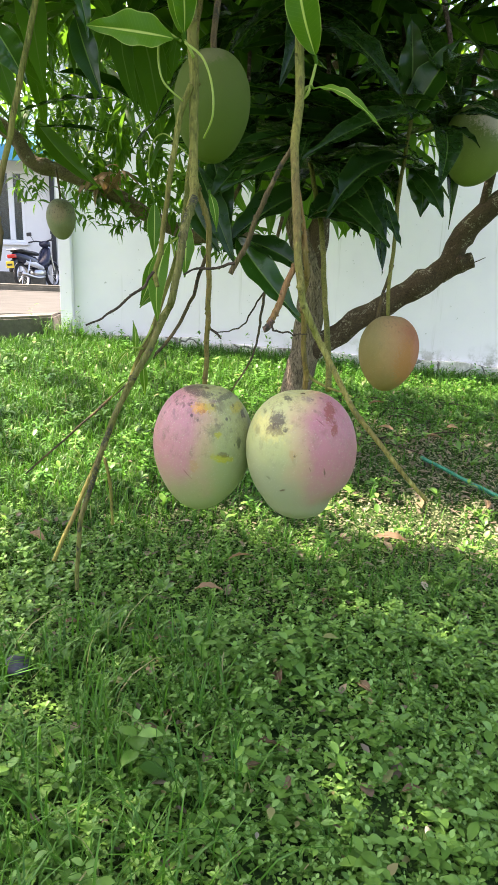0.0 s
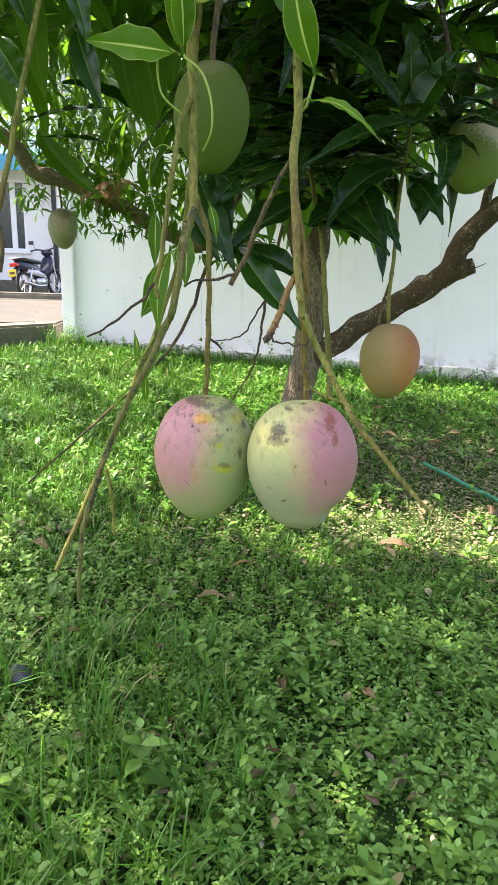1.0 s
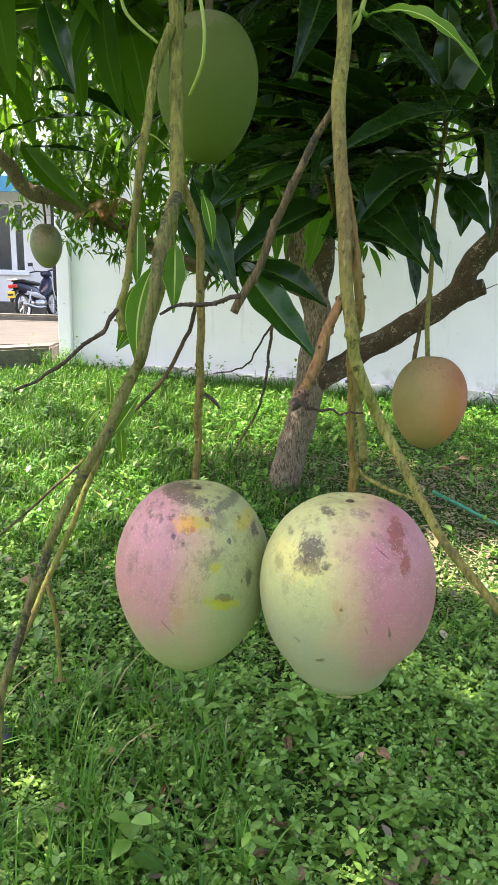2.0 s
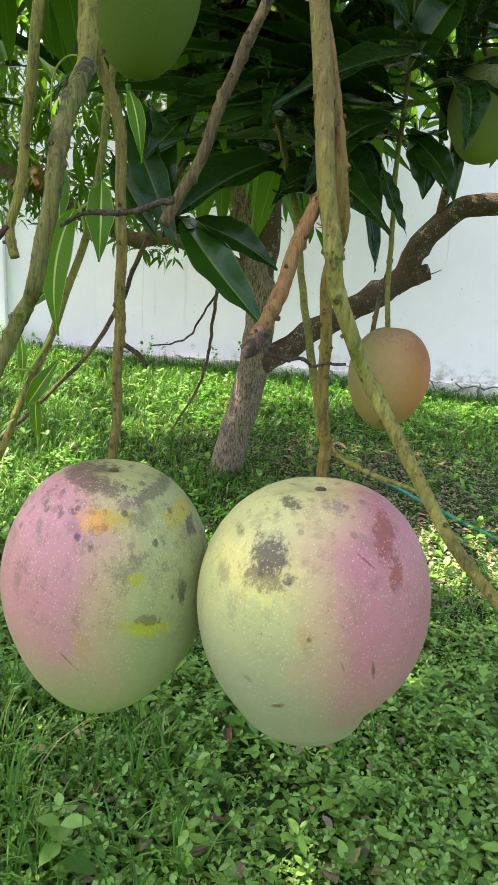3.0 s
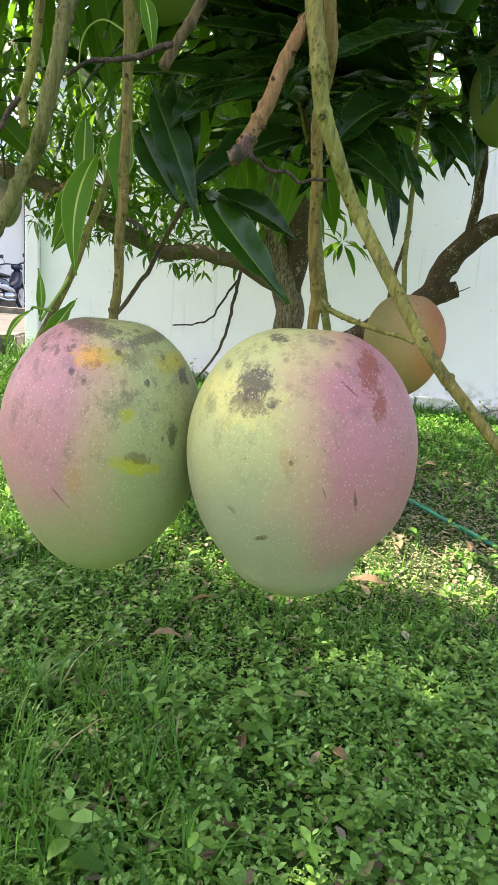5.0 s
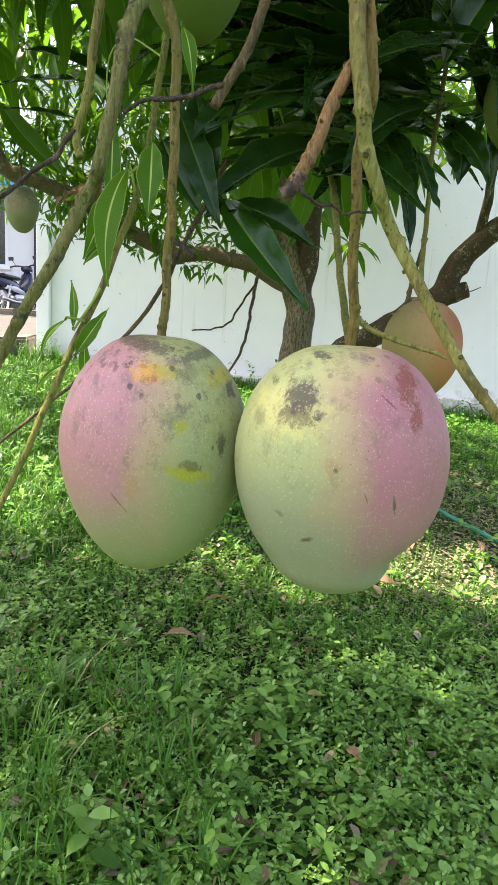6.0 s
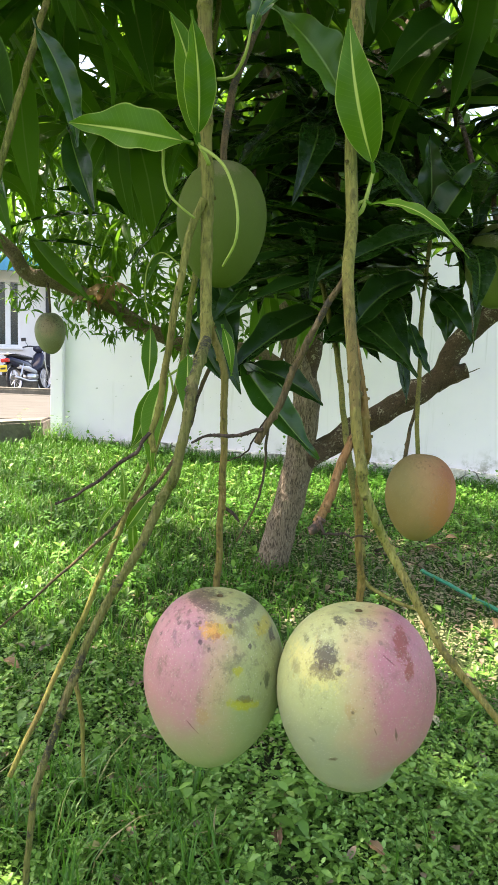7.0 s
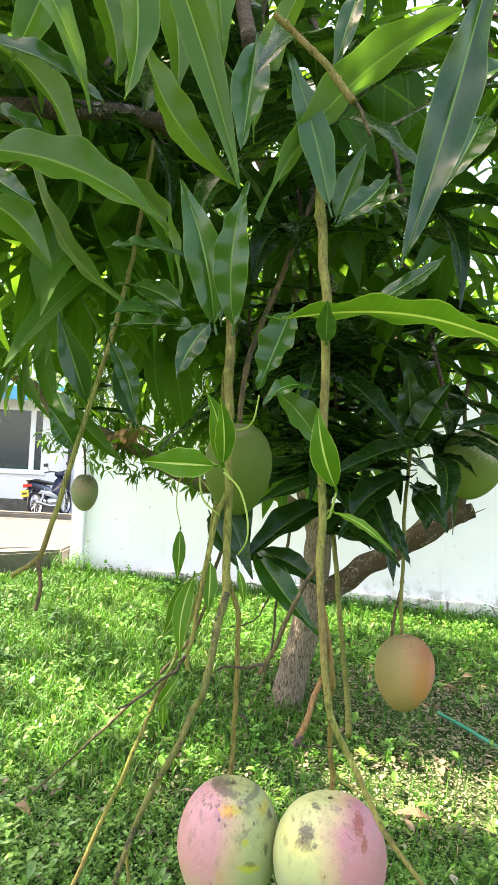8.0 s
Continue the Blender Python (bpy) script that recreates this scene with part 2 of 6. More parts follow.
FURROWED = bark_material("furrowed_bark", (0.165, 0.125, 0.088), (0.410, 0.325, 0.235), (0.470, 0.430, 0.350), 0.02, 0.16, 95.0, 1.0, 0.008, 0.4, 0.75)
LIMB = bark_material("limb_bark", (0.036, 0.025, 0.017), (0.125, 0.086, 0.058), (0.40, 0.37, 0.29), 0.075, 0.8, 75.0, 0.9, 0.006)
GREENTWIG = twig_material("green_twig", [(0.38, (0.105, 0.118, 0.018)), (0.50, (0.190, 0.185, 0.038)), (0.62, (0.150, 0.115, 0.034))], (0.270, 0.255, 0.070))
LIMETWIG = twig_material("lime_twig", [(0.38, (0.112, 0.120, 0.020)), (0.50, (0.205, 0.205, 0.046)), (0.62, (0.170, 0.140, 0.036))], (0.300, 0.290, 0.100))
OLIVETWIG = twig_material("olive_twig", [(0.38, (0.170, 0.115, 0.030)), (0.50, (0.130, 0.118, 0.022)), (0.62, (0.165, 0.112, 0.032))], (0.235, 0.190, 0.065))
ROUGHTWIG = twig_material("rough_twig", [(0.38, (0.072, 0.085, 0.017)), (0.50, (0.135, 0.135, 0.034)), (0.62, (0.125, 0.100, 0.040))], (0.215, 0.210, 0.080), 14.0, 0.10)
TANTWIG = twig_material("tan_twig", [(0.38, (0.190, 0.118, 0.030)), (0.50, (0.165, 0.132, 0.028)), (0.62, (0.200, 0.120, 0.034))], (0.270, 0.205, 0.075))
GREYTWIG = twig_material("grey_twig", [(0.40, (0.064, 0.048, 0.020)), (0.52, (0.120, 0.085, 0.032)), (0.62, (0.130, 0.085, 0.038))], (0.210, 0.165, 0.090), 14.0, 0.08)
SCAR = mottled("bud_scar", (0.13, 0.09, 0.05), (0.26, 0.18, 0.10), 300.0, 0.8, 0.2, 900.0)
PINKTWIG = twig_material("pink_twig", [(0.40, (0.215, 0.110, 0.040)), (0.52, (0.205, 0.125, 0.042)), (0.64, (0.140, 0.085, 0.048))], (0.265, 0.170, 0.075), 40.0)
PLUMTWIG = twig_material("withered_twig", [(0.40, (0.153, 0.081, 0.059)), (0.52, (0.243, 0.140, 0.086)), (0.64, (0.162, 0.099, 0.081))], (0.288, 0.198, 0.135), 60.0, 0.02)
DARKTWIG = twig_material("dead_twig", [(0.35, (0.03, 0.022, 0.016)), (0.65, (0.085, 0.058, 0.04))], (0.13, 0.09, 0.065))
SOOT, UMBER, KHAKI, PLUM, MOSS = (0.032, 0.024, 0.026), (0.085, 0.055, 0.028), (0.155, 0.150, 0.065), (0.155, 0.085, 0.105), (0.048, 0.060, 0.022)
HALO, RUST, DEEPRED, OCHRE, AMBER, MUSTARD, LIME = (0.54, 0.50, 0.16), (0.235, 0.062, 0.042), (0.11, 0.026, 0.024), (0.34, 0.215, 0.085), (0.56, 0.28, 0.03), (0.33, 0.285, 0.03), (0.31, 0.31, 0.012)
STAINS_A = [
    (-0.287, 0.282, 0.170, 0.100, 0, 0.75, 0.0, HALO), (-0.222, 0.330, 0.080, 0.062, 0, 0.85, 0.2, SOOT), (-0.243, 0.272, 0.090, 0.045, 0, 0.70, 0.8, UMBER),
    (-0.161, 0.279, 0.032, 0.024, 0, 0.70, 0.5, SOOT), (-0.390, 0.231, 0.030, 0.045, 0, 0.60, 0.6, KHAKI), (-0.132, 0.472, 0.045, 0.022, 0, 0.80, 0.6, SOOT),
    (-0.190, 0.442, 0.035, 0.018, 0, 0.60, 0.5, KHAKI), (0.036, 0.468, 0.060, 0.026, -15, 0.60, 0.4, PLUM), (-0.329, 0.366, 0.022, 0.030, 0, 0.70, 0.4, MOSS)]
MARKS_A = [
    (0.217, 0.376, 0.048, 0.095, 0, 0.9, 0.3, RUST), (0.257, 0.277, 0.030, 0.065, -10, 0.9, 0.3, RUST), (0.237, 0.373, 0.022, 0.022, 0, 0.70, 0.0, DEEPRED),
    (0.242, 0.307, 0.016, 0.016, 0, 0.70, 0.0, DEEPRED), (0.134, 0.332, 0.055, 0.004, -35, 0.60, 0.0, DEEPRED), (-0.094, 0.105, 0.035, 0.035, 0, 0.45, 0.2, OCHRE),
    (-0.082, 0.096, 0.012, 0.010, 0, 0.70, 0.0, UMBER), (0.054, -0.004, 0.004, 0.022, 25, 0.60, 0.0, UMBER), (0.180, -0.032, 0.007, 0.034, 12, 0.75, 0.2, UMBER),
    (-0.176, -0.187, 0.028, 0.010, 20, 0.85, 0.3, UMBER), (-0.297, -0.098, 0.025, 0.010, -30, 0.40, 0.5, MOSS)]
STAINS_B = [
    (-0.079, 0.480, 0.200, 0.026, -6, 0.7, 1.0, SOOT), (0.190, 0.455, 0.156, 0.021, 12, 0.6, 1.0, SOOT), (-0.129, 0.393, 0.034, 0.018, -20, 0.75, 0.2, SOOT),
    (-0.184, 0.388, 0.026, 0.018, -25, 0.70, 0.2, SOOT), (-0.274, 0.317, 0.018, 0.046, 10, 0.60, 0.3, PLUM), (-0.116, 0.350, 0.042, 0.034, 0, 0.45, 0.3, PLUM),
    (-0.021, 0.381, 0.085, 0.042, 0, 0.85, 0.2, AMBER), (0.068, 0.394, 0.078, 0.034, 0, 0.70, 0.2, MUSTARD), (0.003, 0.360, 0.031, 0.021, 0, 0.60, 0.4, RUST),
    (0.163, 0.394, 0.060, 0.040, 0, 0.6, 0.7, KHAKI), (0.088, 0.427, 0.058, 0.021, 0, 0.50, 0.5, PLUM)]
MARKS_B = [
    (0.310, 0.377, 0.098, 0.042, 15, 0.75, 0.2, MUSTARD), (0.368, 0.329, 0.029, 0.044, 0, 0.80, 0.7, SOOT), (0.370, 0.313, 0.034, 0.026, 0, 0.70, 0.5, UMBER),
    (0.133, 0.229, 0.065, 0.044, 0, 0.55, 0.7, KHAKI), (0.161, 0.203, 0.036, 0.026, 0, 0.80, 0.2, LIME), (0.360, 0.128, 0.023, 0.044, 0, 0.80, 0.4, MOSS),
    (0.319, 0.122, 0.009, 0.016, 0, 0.80, 0.0, MOSS), (0.220, 0.023, 0.111, 0.034, -8, 0.85, 0.2, LIME), (0.226, 0.053, 0.065, 0.021, -10, 0.60, 0.8, UMBER),
    (-0.054, -0.042, 0.047, 0.052, 0, 0.55, 0.4, OCHRE), (-0.115, -0.112, 0.058, 0.004, -40, 0.60, 0.0, DEEPRED)]
# SKIN_A: grey-green lower half, darkened further to stand in for shade below
SKIN_A = skin_material("skin_pink_right", (0.378, 0.405, 0.167), (0.240, 0.254, 0.162), (0.385, 0.152, 0.172), -0.35, 0.10, STAINS_A + MARKS_A, 0.60, 0.58, mottle=0.3)
SKIN_B = skin_material("skin_pink_left", (0.270, 0.302, 0.117), (0.230, 0.266, 0.122), (0.396, 0.180, 0.194), math.pi + 0.35, 0.12, STAINS_B + MARKS_B, 0.85, 0.46, mottle=0.5)
SKIN_C = skin_material("skin_orange", (0.210, 0.172, 0.066), (0.205, 0.150, 0.055), (0.31, 0.120, 0.060), -0.5, 0.02, [(0.10, -0.06, 0.24, 0.32, 0, 0.8, 0.0, (0.34, 0.155, 0.048)), (0.27, 0.05, 0.14, 0.22, 0, 0.5, 0.1, (0.40, 0.16, 0.11))], 0.55, 0.56, 0.36, 0.66, 0.25)
SKIN_G = skin_material("skin_green", (0.074, 0.108, 0.018), (0.062, 0.100, 0.014), (0.162, 0.198, 0.072), 0.5, 0.7, [(0.1, 0.42, 0.2, 0.1, 0, 0.6, 0.2, KHAKI)], 0.25, 0.66, 0.16, 0.62, 0.12)
SKIN_E = skin_material("skin_green_tan", (0.117, 0.158, 0.032), (0.108, 0.153, 0.027), (0.162, 0.198, 0.072), 0.5, 0.7, [(0.12, 0.30, 0.40, 0.22, 0, 0.8, 0.2, (0.44, 0.36, 0.25)), (-0.05, 0.42, 0.16, 0.05, 0, 0.6, 0.6, SOOT)], 0.5, 0.6, 0.16, 0.45, 0.2)
SKIN_D = skin_material("skin_olive", (0.243, 0.248, 0.158), (0.216, 0.221, 0.126), (0.234, 0.189, 0.117), 0.5, 0.6, [(-0.05, 0.15, 0.3, 0.25, 0, 0.6, 0.2, (0.40, 0.26, 0.18)), (0.1, 0.35, 0.2, 0.12, 0, 0.6, 0.4, KHAKI), (0.1, -0.3, 0.3, 0.15, 0, 0.5, 0.4, KHAKI)], 0.8, 0.3, 0.16, 0.5, 0.5, mottle=0.6)
SKIN_P = skin_material("skin_rose", (0.34, 0.30, 0.14), (0.4, 0.24, 0.18), (0.5, 0.2, 0.22), 0.0, -0.6, [], 0.2, 0.66)


def plaster(name, white, grey, soil, foot):
    """White-washed wall: faint blotches, thin runs of dirt, damp and splashes near its foot (height foot)."""
    n = Nodes(name)
    v = n.coords()
    z = n.add("SeparateXYZ", {0: v}).outputs[2]
    blotch = n.noise(v, 1.3, 5, 0.6)
    c = n.mix(n.step(blotch, 0.35, 0.75), white, grey)
    runs = n.noise(n.stretch(v, 14.0, 14.0, 0.5), 1.0, 5, 0.7)
    c = n.mix(n.math("MULTIPLY", n.step(runs, 0.60, 0.78), 0.35), c, soil)
    chips = n.noise(v, 9.0, 7, 0.7)
    low = n.step(n.math("ADD", z, n.math("MULTIPLY", n.noise(v, 3.0, 5), 0.35)), foot + 0.42, foot + 0.12)
    c = n.mix(n.math("MULTIPLY", low, n.step(chips, 0.46, 0.62)), c, soil)
    specks = n.step(n.noise(v, 30.0, 3), 0.70, 0.76)
    c = n.mix(n.math("MULTIPLY", specks, 0.5), c, (0.22, 0.21, 0.2))
    n.bump(n.math("ADD", chips, n.noise(v, 60.0, 3)), 0.15, 0.003)
    return n.surface(c, 0.85, 0.0, 0.2)


def rubble(name, dark, light, joint):
    """Whitewashed rubble: worn patches, and cracked joints between the stones."""
    n = Nodes(name)
    v = n.coords()
    big, small = n.noise(v, 6.0, 6, 0.7), n.noise(v, 45.0, 4, 0.7)
    c = n.ramp(n.math("ADD", n.math("MULTIPLY", big, 0.7), n.math("MULTIPLY", small, 0.3)), [(0.34, dark), (0.54, light)])
    bent = n.add("VectorMath", {0: v, 1: n.add("VectorMath", {0: n.add("TexNoise", {"Vector": v, "Scale": 7.0, "Detail": 5.0}).outputs["Color"], 1: (0.16, 0.16, 0.16)}, operation="MULTIPLY").outputs[0]}, operation="ADD").outputs[0]
    edge = n.add("TexVoronoi", {"Vector": n.stretch(bent, 1.0, 1.0, 1.8), "Scale": 3.4}, feature="DISTANCE_TO_EDGE").outputs["Distance"]
    crack = n.math("MULTIPLY", n.step(edge, 0.055, 0.015), n.step(n.noise(v, 4.0, 3), 0.40, 0.55))
    c = n.mix(n.math("MULTIPLY", crack, 0.85), c, joint)
    n.bump(n.math("SUBTRACT", n.math("ADD", big, n.math("MULTIPLY", small, 0.5)), crack), 0.8, 0.02)
    return n.surface(c, 0.9, 0.0, 0.2)


def ground_material():
    n = Nodes("lawn_soil")
    v = n.coords()
    patch = n.noise(v, 0.9, 5, 0.6)
    grain = n.noise(v, 45.0, 6, 0.7)
    soil = n.ramp(grain, [(0.3, (0.016, 0.012, 0.008)), (0.7, (0.055, 0.042, 0.027))])
    moss = n.ramp(n.noise(v, 18.0, 5), [(0.3, (0.018, 0.042, 0.010)), (0.7, (0.055, 0.11, 0.026))])
    c = n.mix(n.step(patch, 0.28, 0.52), soil, moss)
    n.bump(grain, 0.8, 0.02)
    return n.surface(c, 0.95, 0.0, 0.15)


def blade_material(name, dark, light, dry, through):
    n = Nodes(name)
    rnd = n.add("NewGeometry").outputs["Random Per Island"]
    v = n.coords()
    c = n.mix(rnd, dark, light)
    c = n.mix(n.step(rnd, 0.965, 0.985), c, dry)
    c = n.mix(n.math("MULTIPLY", n.step(n.noise(v, 1.6, 4), 0.4, 0.7), 0.25), c, light)
    n.surface(c, 0.42, 0.0, 0.32)
    return n.thin(n.mix(0.5, c, through), 0.20)


WALLPAINT = plaster("wall_paint", (0.925, 0.875, 0.96), (0.865, 0.82, 0.915), (0.34, 0.32, 0.28), 0.62)
HOUSEPAINT = plaster("house_paint", (0.738, 0.738, 0.720), (0.684, 0.684, 0.666), (0.450, 0.423, 0.378), 0.4)
PLINTH = rubble("whitewashed_stone", (0.34, 0.31, 0.26), (0.80, 0.78, 0.73), (0.10, 0.09, 0.07))
CONCRETE = mottled("concrete", (0.040, 0.038, 0.030), (0.088, 0.083, 0.066), 3.0, 0.9, 0.4, 50.0)
DAMP = mottled("damp_concrete", (0.054, 0.052, 0.038), (0.180, 0.167, 0.126), 5.0, 0.9, 0.6, 30.0, distance=0.012)
SOIL = ground_material()
WEED = blade_material("weed_leaf", (0.052, 0.140, 0.018), (0.190, 0.372, 0.062), (0.262, 0.232, 0.100), (0.150, 0.400, 0.040))
TIPWEED = blade_material("weed_tip", (0.120, 0.260, 0.050), (0.235, 0.425, 0.105), (0.260, 0.440, 0.120), (0.170, 0.430, 0.050))
FARWEED = blade_material("lawn_weed", (0.030, 0.120, 0.010), (0.100, 0.290, 0.028), (0.262, 0.232, 0.100), (0.095, 0.380, 0.025))
FARTIP = blade_material("lawn_weed_tip", (0.070, 0.230, 0.025), (0.150, 0.370, 0.055), (0.180, 0.390, 0.070), (0.130, 0.420, 0.035))
FINEWEED = blade_material("fine_weed", (0.117, 0.144, 0.059), (0.324, 0.338, 0.180), (0.414, 0.360, 0.243), (0.216, 0.306, 0.081))
GRASS = blade_material("grass_blade", (0.022, 0.105, 0.008), (0.078, 0.222, 0.018), (0.30, 0.27, 0.12), (0.16, 0.44, 0.035))
LITTER = blade_material("leaf_litter", (0.135, 0.099, 0.068), (0.324, 0.257, 0.171), (0.495, 0.432, 0.324), (0.180, 0.126, 0.063))
HOSE = mottled("hose_green", (0.006, 0.17, 0.10), (0.012, 0.27, 0.16), 30.0, 0.4, 0.05)
STONE = mottled("dark_stone", (0.035, 0.035, 0.045), (0.10, 0.10, 0.12), 14.0, 0.6, 0.4)
FRAME = mottled("white_frame", (0.68, 0.70, 0.70), (0.80, 0.81, 0.81), 6.0, 0.4, 0.02)
ROOF = mottled("blue_roof", (0.03, 0.22, 0.36), (0.07, 0.36, 0.52), 4.0, 0.45, 0.05)
PIPE = mottled("dark_pipe", (0.015, 0.016, 0.018), (0.035, 0.036, 0.04), 9.0, 0.5, 0.05)
BLACK = mottled("black_plastic", (0.012, 0.012, 0.014), (0.03, 0.03, 0.033), 15.0, 0.38, 0.05)
PAINT = mottled("dark_blue_paint", (0.012, 0.014, 0.03), (0.03, 0.035, 0.06), 9.0, 0.22, 0.01)
SILVER = mottled("grey_metal", (0.45, 0.45, 0.46), (0.62, 0.62, 0.63), 20.0, 0.3, 0.03, metal=1.0)
RUBBER = mottled("rubber", (0.015, 0.015, 0.015), (0.04, 0.038, 0.036), 30.0, 0.8, 0.1)
REDLENS = mottled("red_lens", (0.35, 0.015, 0.012), (0.5, 0.03, 0.02), 20.0, 0.2, 0.0)
YELLOW = mottled("yellow_plate", (0.60, 0.45, 0.03), (0.72, 0.55, 0.06), 20.0, 0.4, 0.0)
WHITEPANEL = mottled("white_panel", (0.62, 0.63, 0.65), (0.75, 0.76, 0.78), 12.0, 0.3, 0.01)
INSIDE = mottled("room_paint", (0.25, 0.27, 0.28), (0.36, 0.38, 0.38), 2.0, 0.9, 0.05)
glass = Nodes("window_glass")
glass.bsdf.inputs["Transmission Weight"].default_value = 0.75
GLASS = glass.surface((0.10, 0.16, 0.18), 0.04, 0.0, 0.5)


# ---- builders ----
def mesh_of(name, verts, faces, material, smooth=True, uvs=None):
    me = bpy.data.meshes.new(name)
    me.from_pydata([tuple(v) for v in verts], [], [tuple(f) for f in faces])
    me.materials.append(material)
    if smooth:
        me.polygons.foreach_set("use_smooth", [True] * len(me.polygons))
    if uvs is not None:
        layer = me.uv_layers.new(name="UVMap")
        loops = np.empty(len(me.loops), dtype=np.int32)
        me.loops.foreach_get("vertex_index", loops)
        layer.data.foreach_set("uv", np.asarray(uvs, dtype=np.float32)[loops].ravel())
    me.update()
    return me


def part(name, data, material, parent, label=""):
    """Links a bmesh, or a ready mesh, as one object under a thing or a part (world coordinates when the parent stands at the origin)."""
    if isinstance(data, bmesh.types.BMesh):
        me = bpy.data.meshes.new(name)
        data.to_mesh(me)
        data.free()
        me.materials.append(material)
    else:
        me = data
    ob = new(name, me)
    ob.parent = parent
    return tagged(ob, label)


def thing(name, place, label, category, group="", kind=""):
    ob = new(name)
    ob.empty_display_size = 0.05
    ob.location = place
    return tagged(ob, label, category, group, kind)


def box(x0, y0, z0, x1, y1, z1, bevel=0.0, segments=2):
    bm = bmesh.new()
    bmesh.ops.create_cube(bm, size=1.0, matrix=Matrix.Translation(((x0 + x1) / 2, (y0 + y1) / 2, (z0 + z1) / 2)) @ Matrix.Diagonal((x1 - x0, y1 - y0, z1 - z0, 1)))
    if bevel:
        bmesh.ops.bevel(bm, geom=list(bm.edges), offset=bevel, segments=segments, affect="EDGES", profile=0.6)
    return bm


def smooth_line(points, step):
    """Points of a smooth line through the given ones, about a step apart, with the share of the way at each."""
    p = [np.array(q, float) for q in points]
    p = [2 * p[0] - p[1], *p, 2 * p[-1] - p[-2]]
    out = []
    for i in range(1, len(p) - 2):
        n = max(2, int(np.linalg.norm(p[i + 1] - p[i]) / step))
        for k in range(n):
            t = k / n
            out.append(0.5 * (2 * p[i] + (p[i + 1] - p[i - 1]) * t + (2 * p[i - 1] - 5 * p[i] + 4 * p[i + 1] - p[i + 2]) * t * t + (3 * p[i] - p[i - 1] - 3 * p[i + 1] + p[i + 2]) * t ** 3))
    out.append(p[-2])
    return out


SCARS = {}


def scar_mesh(material):
    """A bud scar: a low flared cup with a dark sunken middle, one unit across its twig's radius."""
    if material.name not in SCARS:
        verts, faces = [], []
        rings = ((0.62, -0.30), (0.52, 0.10), (0.46, 0.28), (0.34, 0.33), (0.26, 0.22), (0.0, 0.16))
        for r, h in rings[:-1]:
            verts += [(r * math.cos(k * math.pi / 5) * (1.0 + 0.12 * math.sin(3 * k)), r * math.sin(k * math.pi / 5), h) for k in range(10)]
        verts.append((0.0, 0.0, rings[-1][1]))
        for i in range(4):
            faces += [(i * 10 + k, i * 10 + (k + 1) % 10, (i + 1) * 10 + (k + 1) % 10, (i + 1) * 10 + k) for k in range(10)]
        faces += [(40 + k, 40 + (k + 1) % 10, 50) for k in range(10)]
        me = mesh_of("bud_scar", verts, faces, material)
        me.materials.append(SCAR)
        for k in range(40, 50):
            me.polygons[k].material_index = 1
        SCARS[material.name] = me
    return SCARS[material.name]


def bud_scars(twig, places, material, rng):
    for spot, out, along, r in places:
        z = out.normalized()
        x = (along - along.dot(z) * z).normalized()
        y = z.cross(x)
        k = r * rng.uniform(0.35, 0.8)
        m = Matrix((x, y, z)).transposed().to_4x4() @ Matrix.Diagonal((k, k * 1.05, k * rng.uniform(1.3, 2.9), 1.0))
        m.translation = spot
        part("bud_scar", scar_mesh(material), material, twig).matrix_local = m


def tube(name, points, r0, r1, material, parent, label="", sides=10, step=0.006, rough=0.06, knots=0, wander=0.0, seed=1, cap=True, scars=0):
    """A tapered branch along points; knots: number of swollen nodes with bud scars; rough: unevenness of the girth."""
    rng = np.random.default_rng(seed)
    line = smooth_line(points, step)
    n = len(line)
    marks = rng.uniform(0.04, 0.97, knots)
    verts, faces = [], []
    side = Vector((0.3, -0.9, 0.2))
    turn = rng.uniform(0, 6.28, max(knots, 1))
    for i, q in enumerate(line):
        s = i / (n - 1)
        a, b = line[max(i - 1, 0)], line[min(i + 1, n - 1)]
        d = Vector(b - a).normalized()
        side = (side - side.dot(d) * d).normalized()
        up = d.cross(side)
        r = r0 + (r1 - r0) * s
        swell = sum(math.exp(-((s - m) * (n * step) / (0.55 * r)) ** 2) for m in marks)
        c = Vector(q) + Vector([wander * r * (noise.noise(Vector(q) * max(9.0, 0.11 / r0) + Vector((k * 7, seed, 0)))) for k in range(3)])
        for k in range(sides):
            t = 2 * math.pi * k / sides
            o = side * math.cos(t) + up * math.sin(t)
            bud = 0.0
            for m, w in zip(marks, turn):
                bud += 0.42 * math.exp(-((s - m) * (n * step) / (0.42 * r)) ** 2) * max(0.0, math.cos(t - w)) ** 6
            rr = r * (1 + min(0.13, 0.11 * swell) + min(bud, 0.5) + rough * (0.8 * noise.noise((c + o * r) * (0.4 / r0) + Vector((seed, 0, 0))) + 0.9 * noise.noise((c + o * r) * (1.5 / r0))))
            verts.append(c + o * rr)
    for i in range(n - 1):
        for k in range(sides):
            faces.append((i * sides + k, i * sides + (k + 1) % sides, (i + 1) * sides + (k + 1) % sides, (i + 1) * sides + k))
    if cap:
        faces.append(tuple(range(sides))[::-1])
        faces.append(tuple((n - 1) * sides + k for k in range(sides)))
    ob = part(name, mesh_of(name, verts, faces, material), material, parent, label)
    if scars:
        places = []
        for j in range(scars):
            s = (j + 0.2 + 0.6 * rng.random()) / scars
            i = min(n - 2, max(1, int(s * (n - 1))))
            k = int(rng.integers(0, sides))
            middle = sum((verts[i * sides + q] for q in range(sides)), Vector()) / sides
            p = verts[i * sides + k]
            places.append((p + (middle - p) * 0.12, p - middle, Vector(line[i + 1] - line[i - 1]), r0 + (r1 - r0) * s))
        bud_scars(ob, places, material, rng)
    return ob


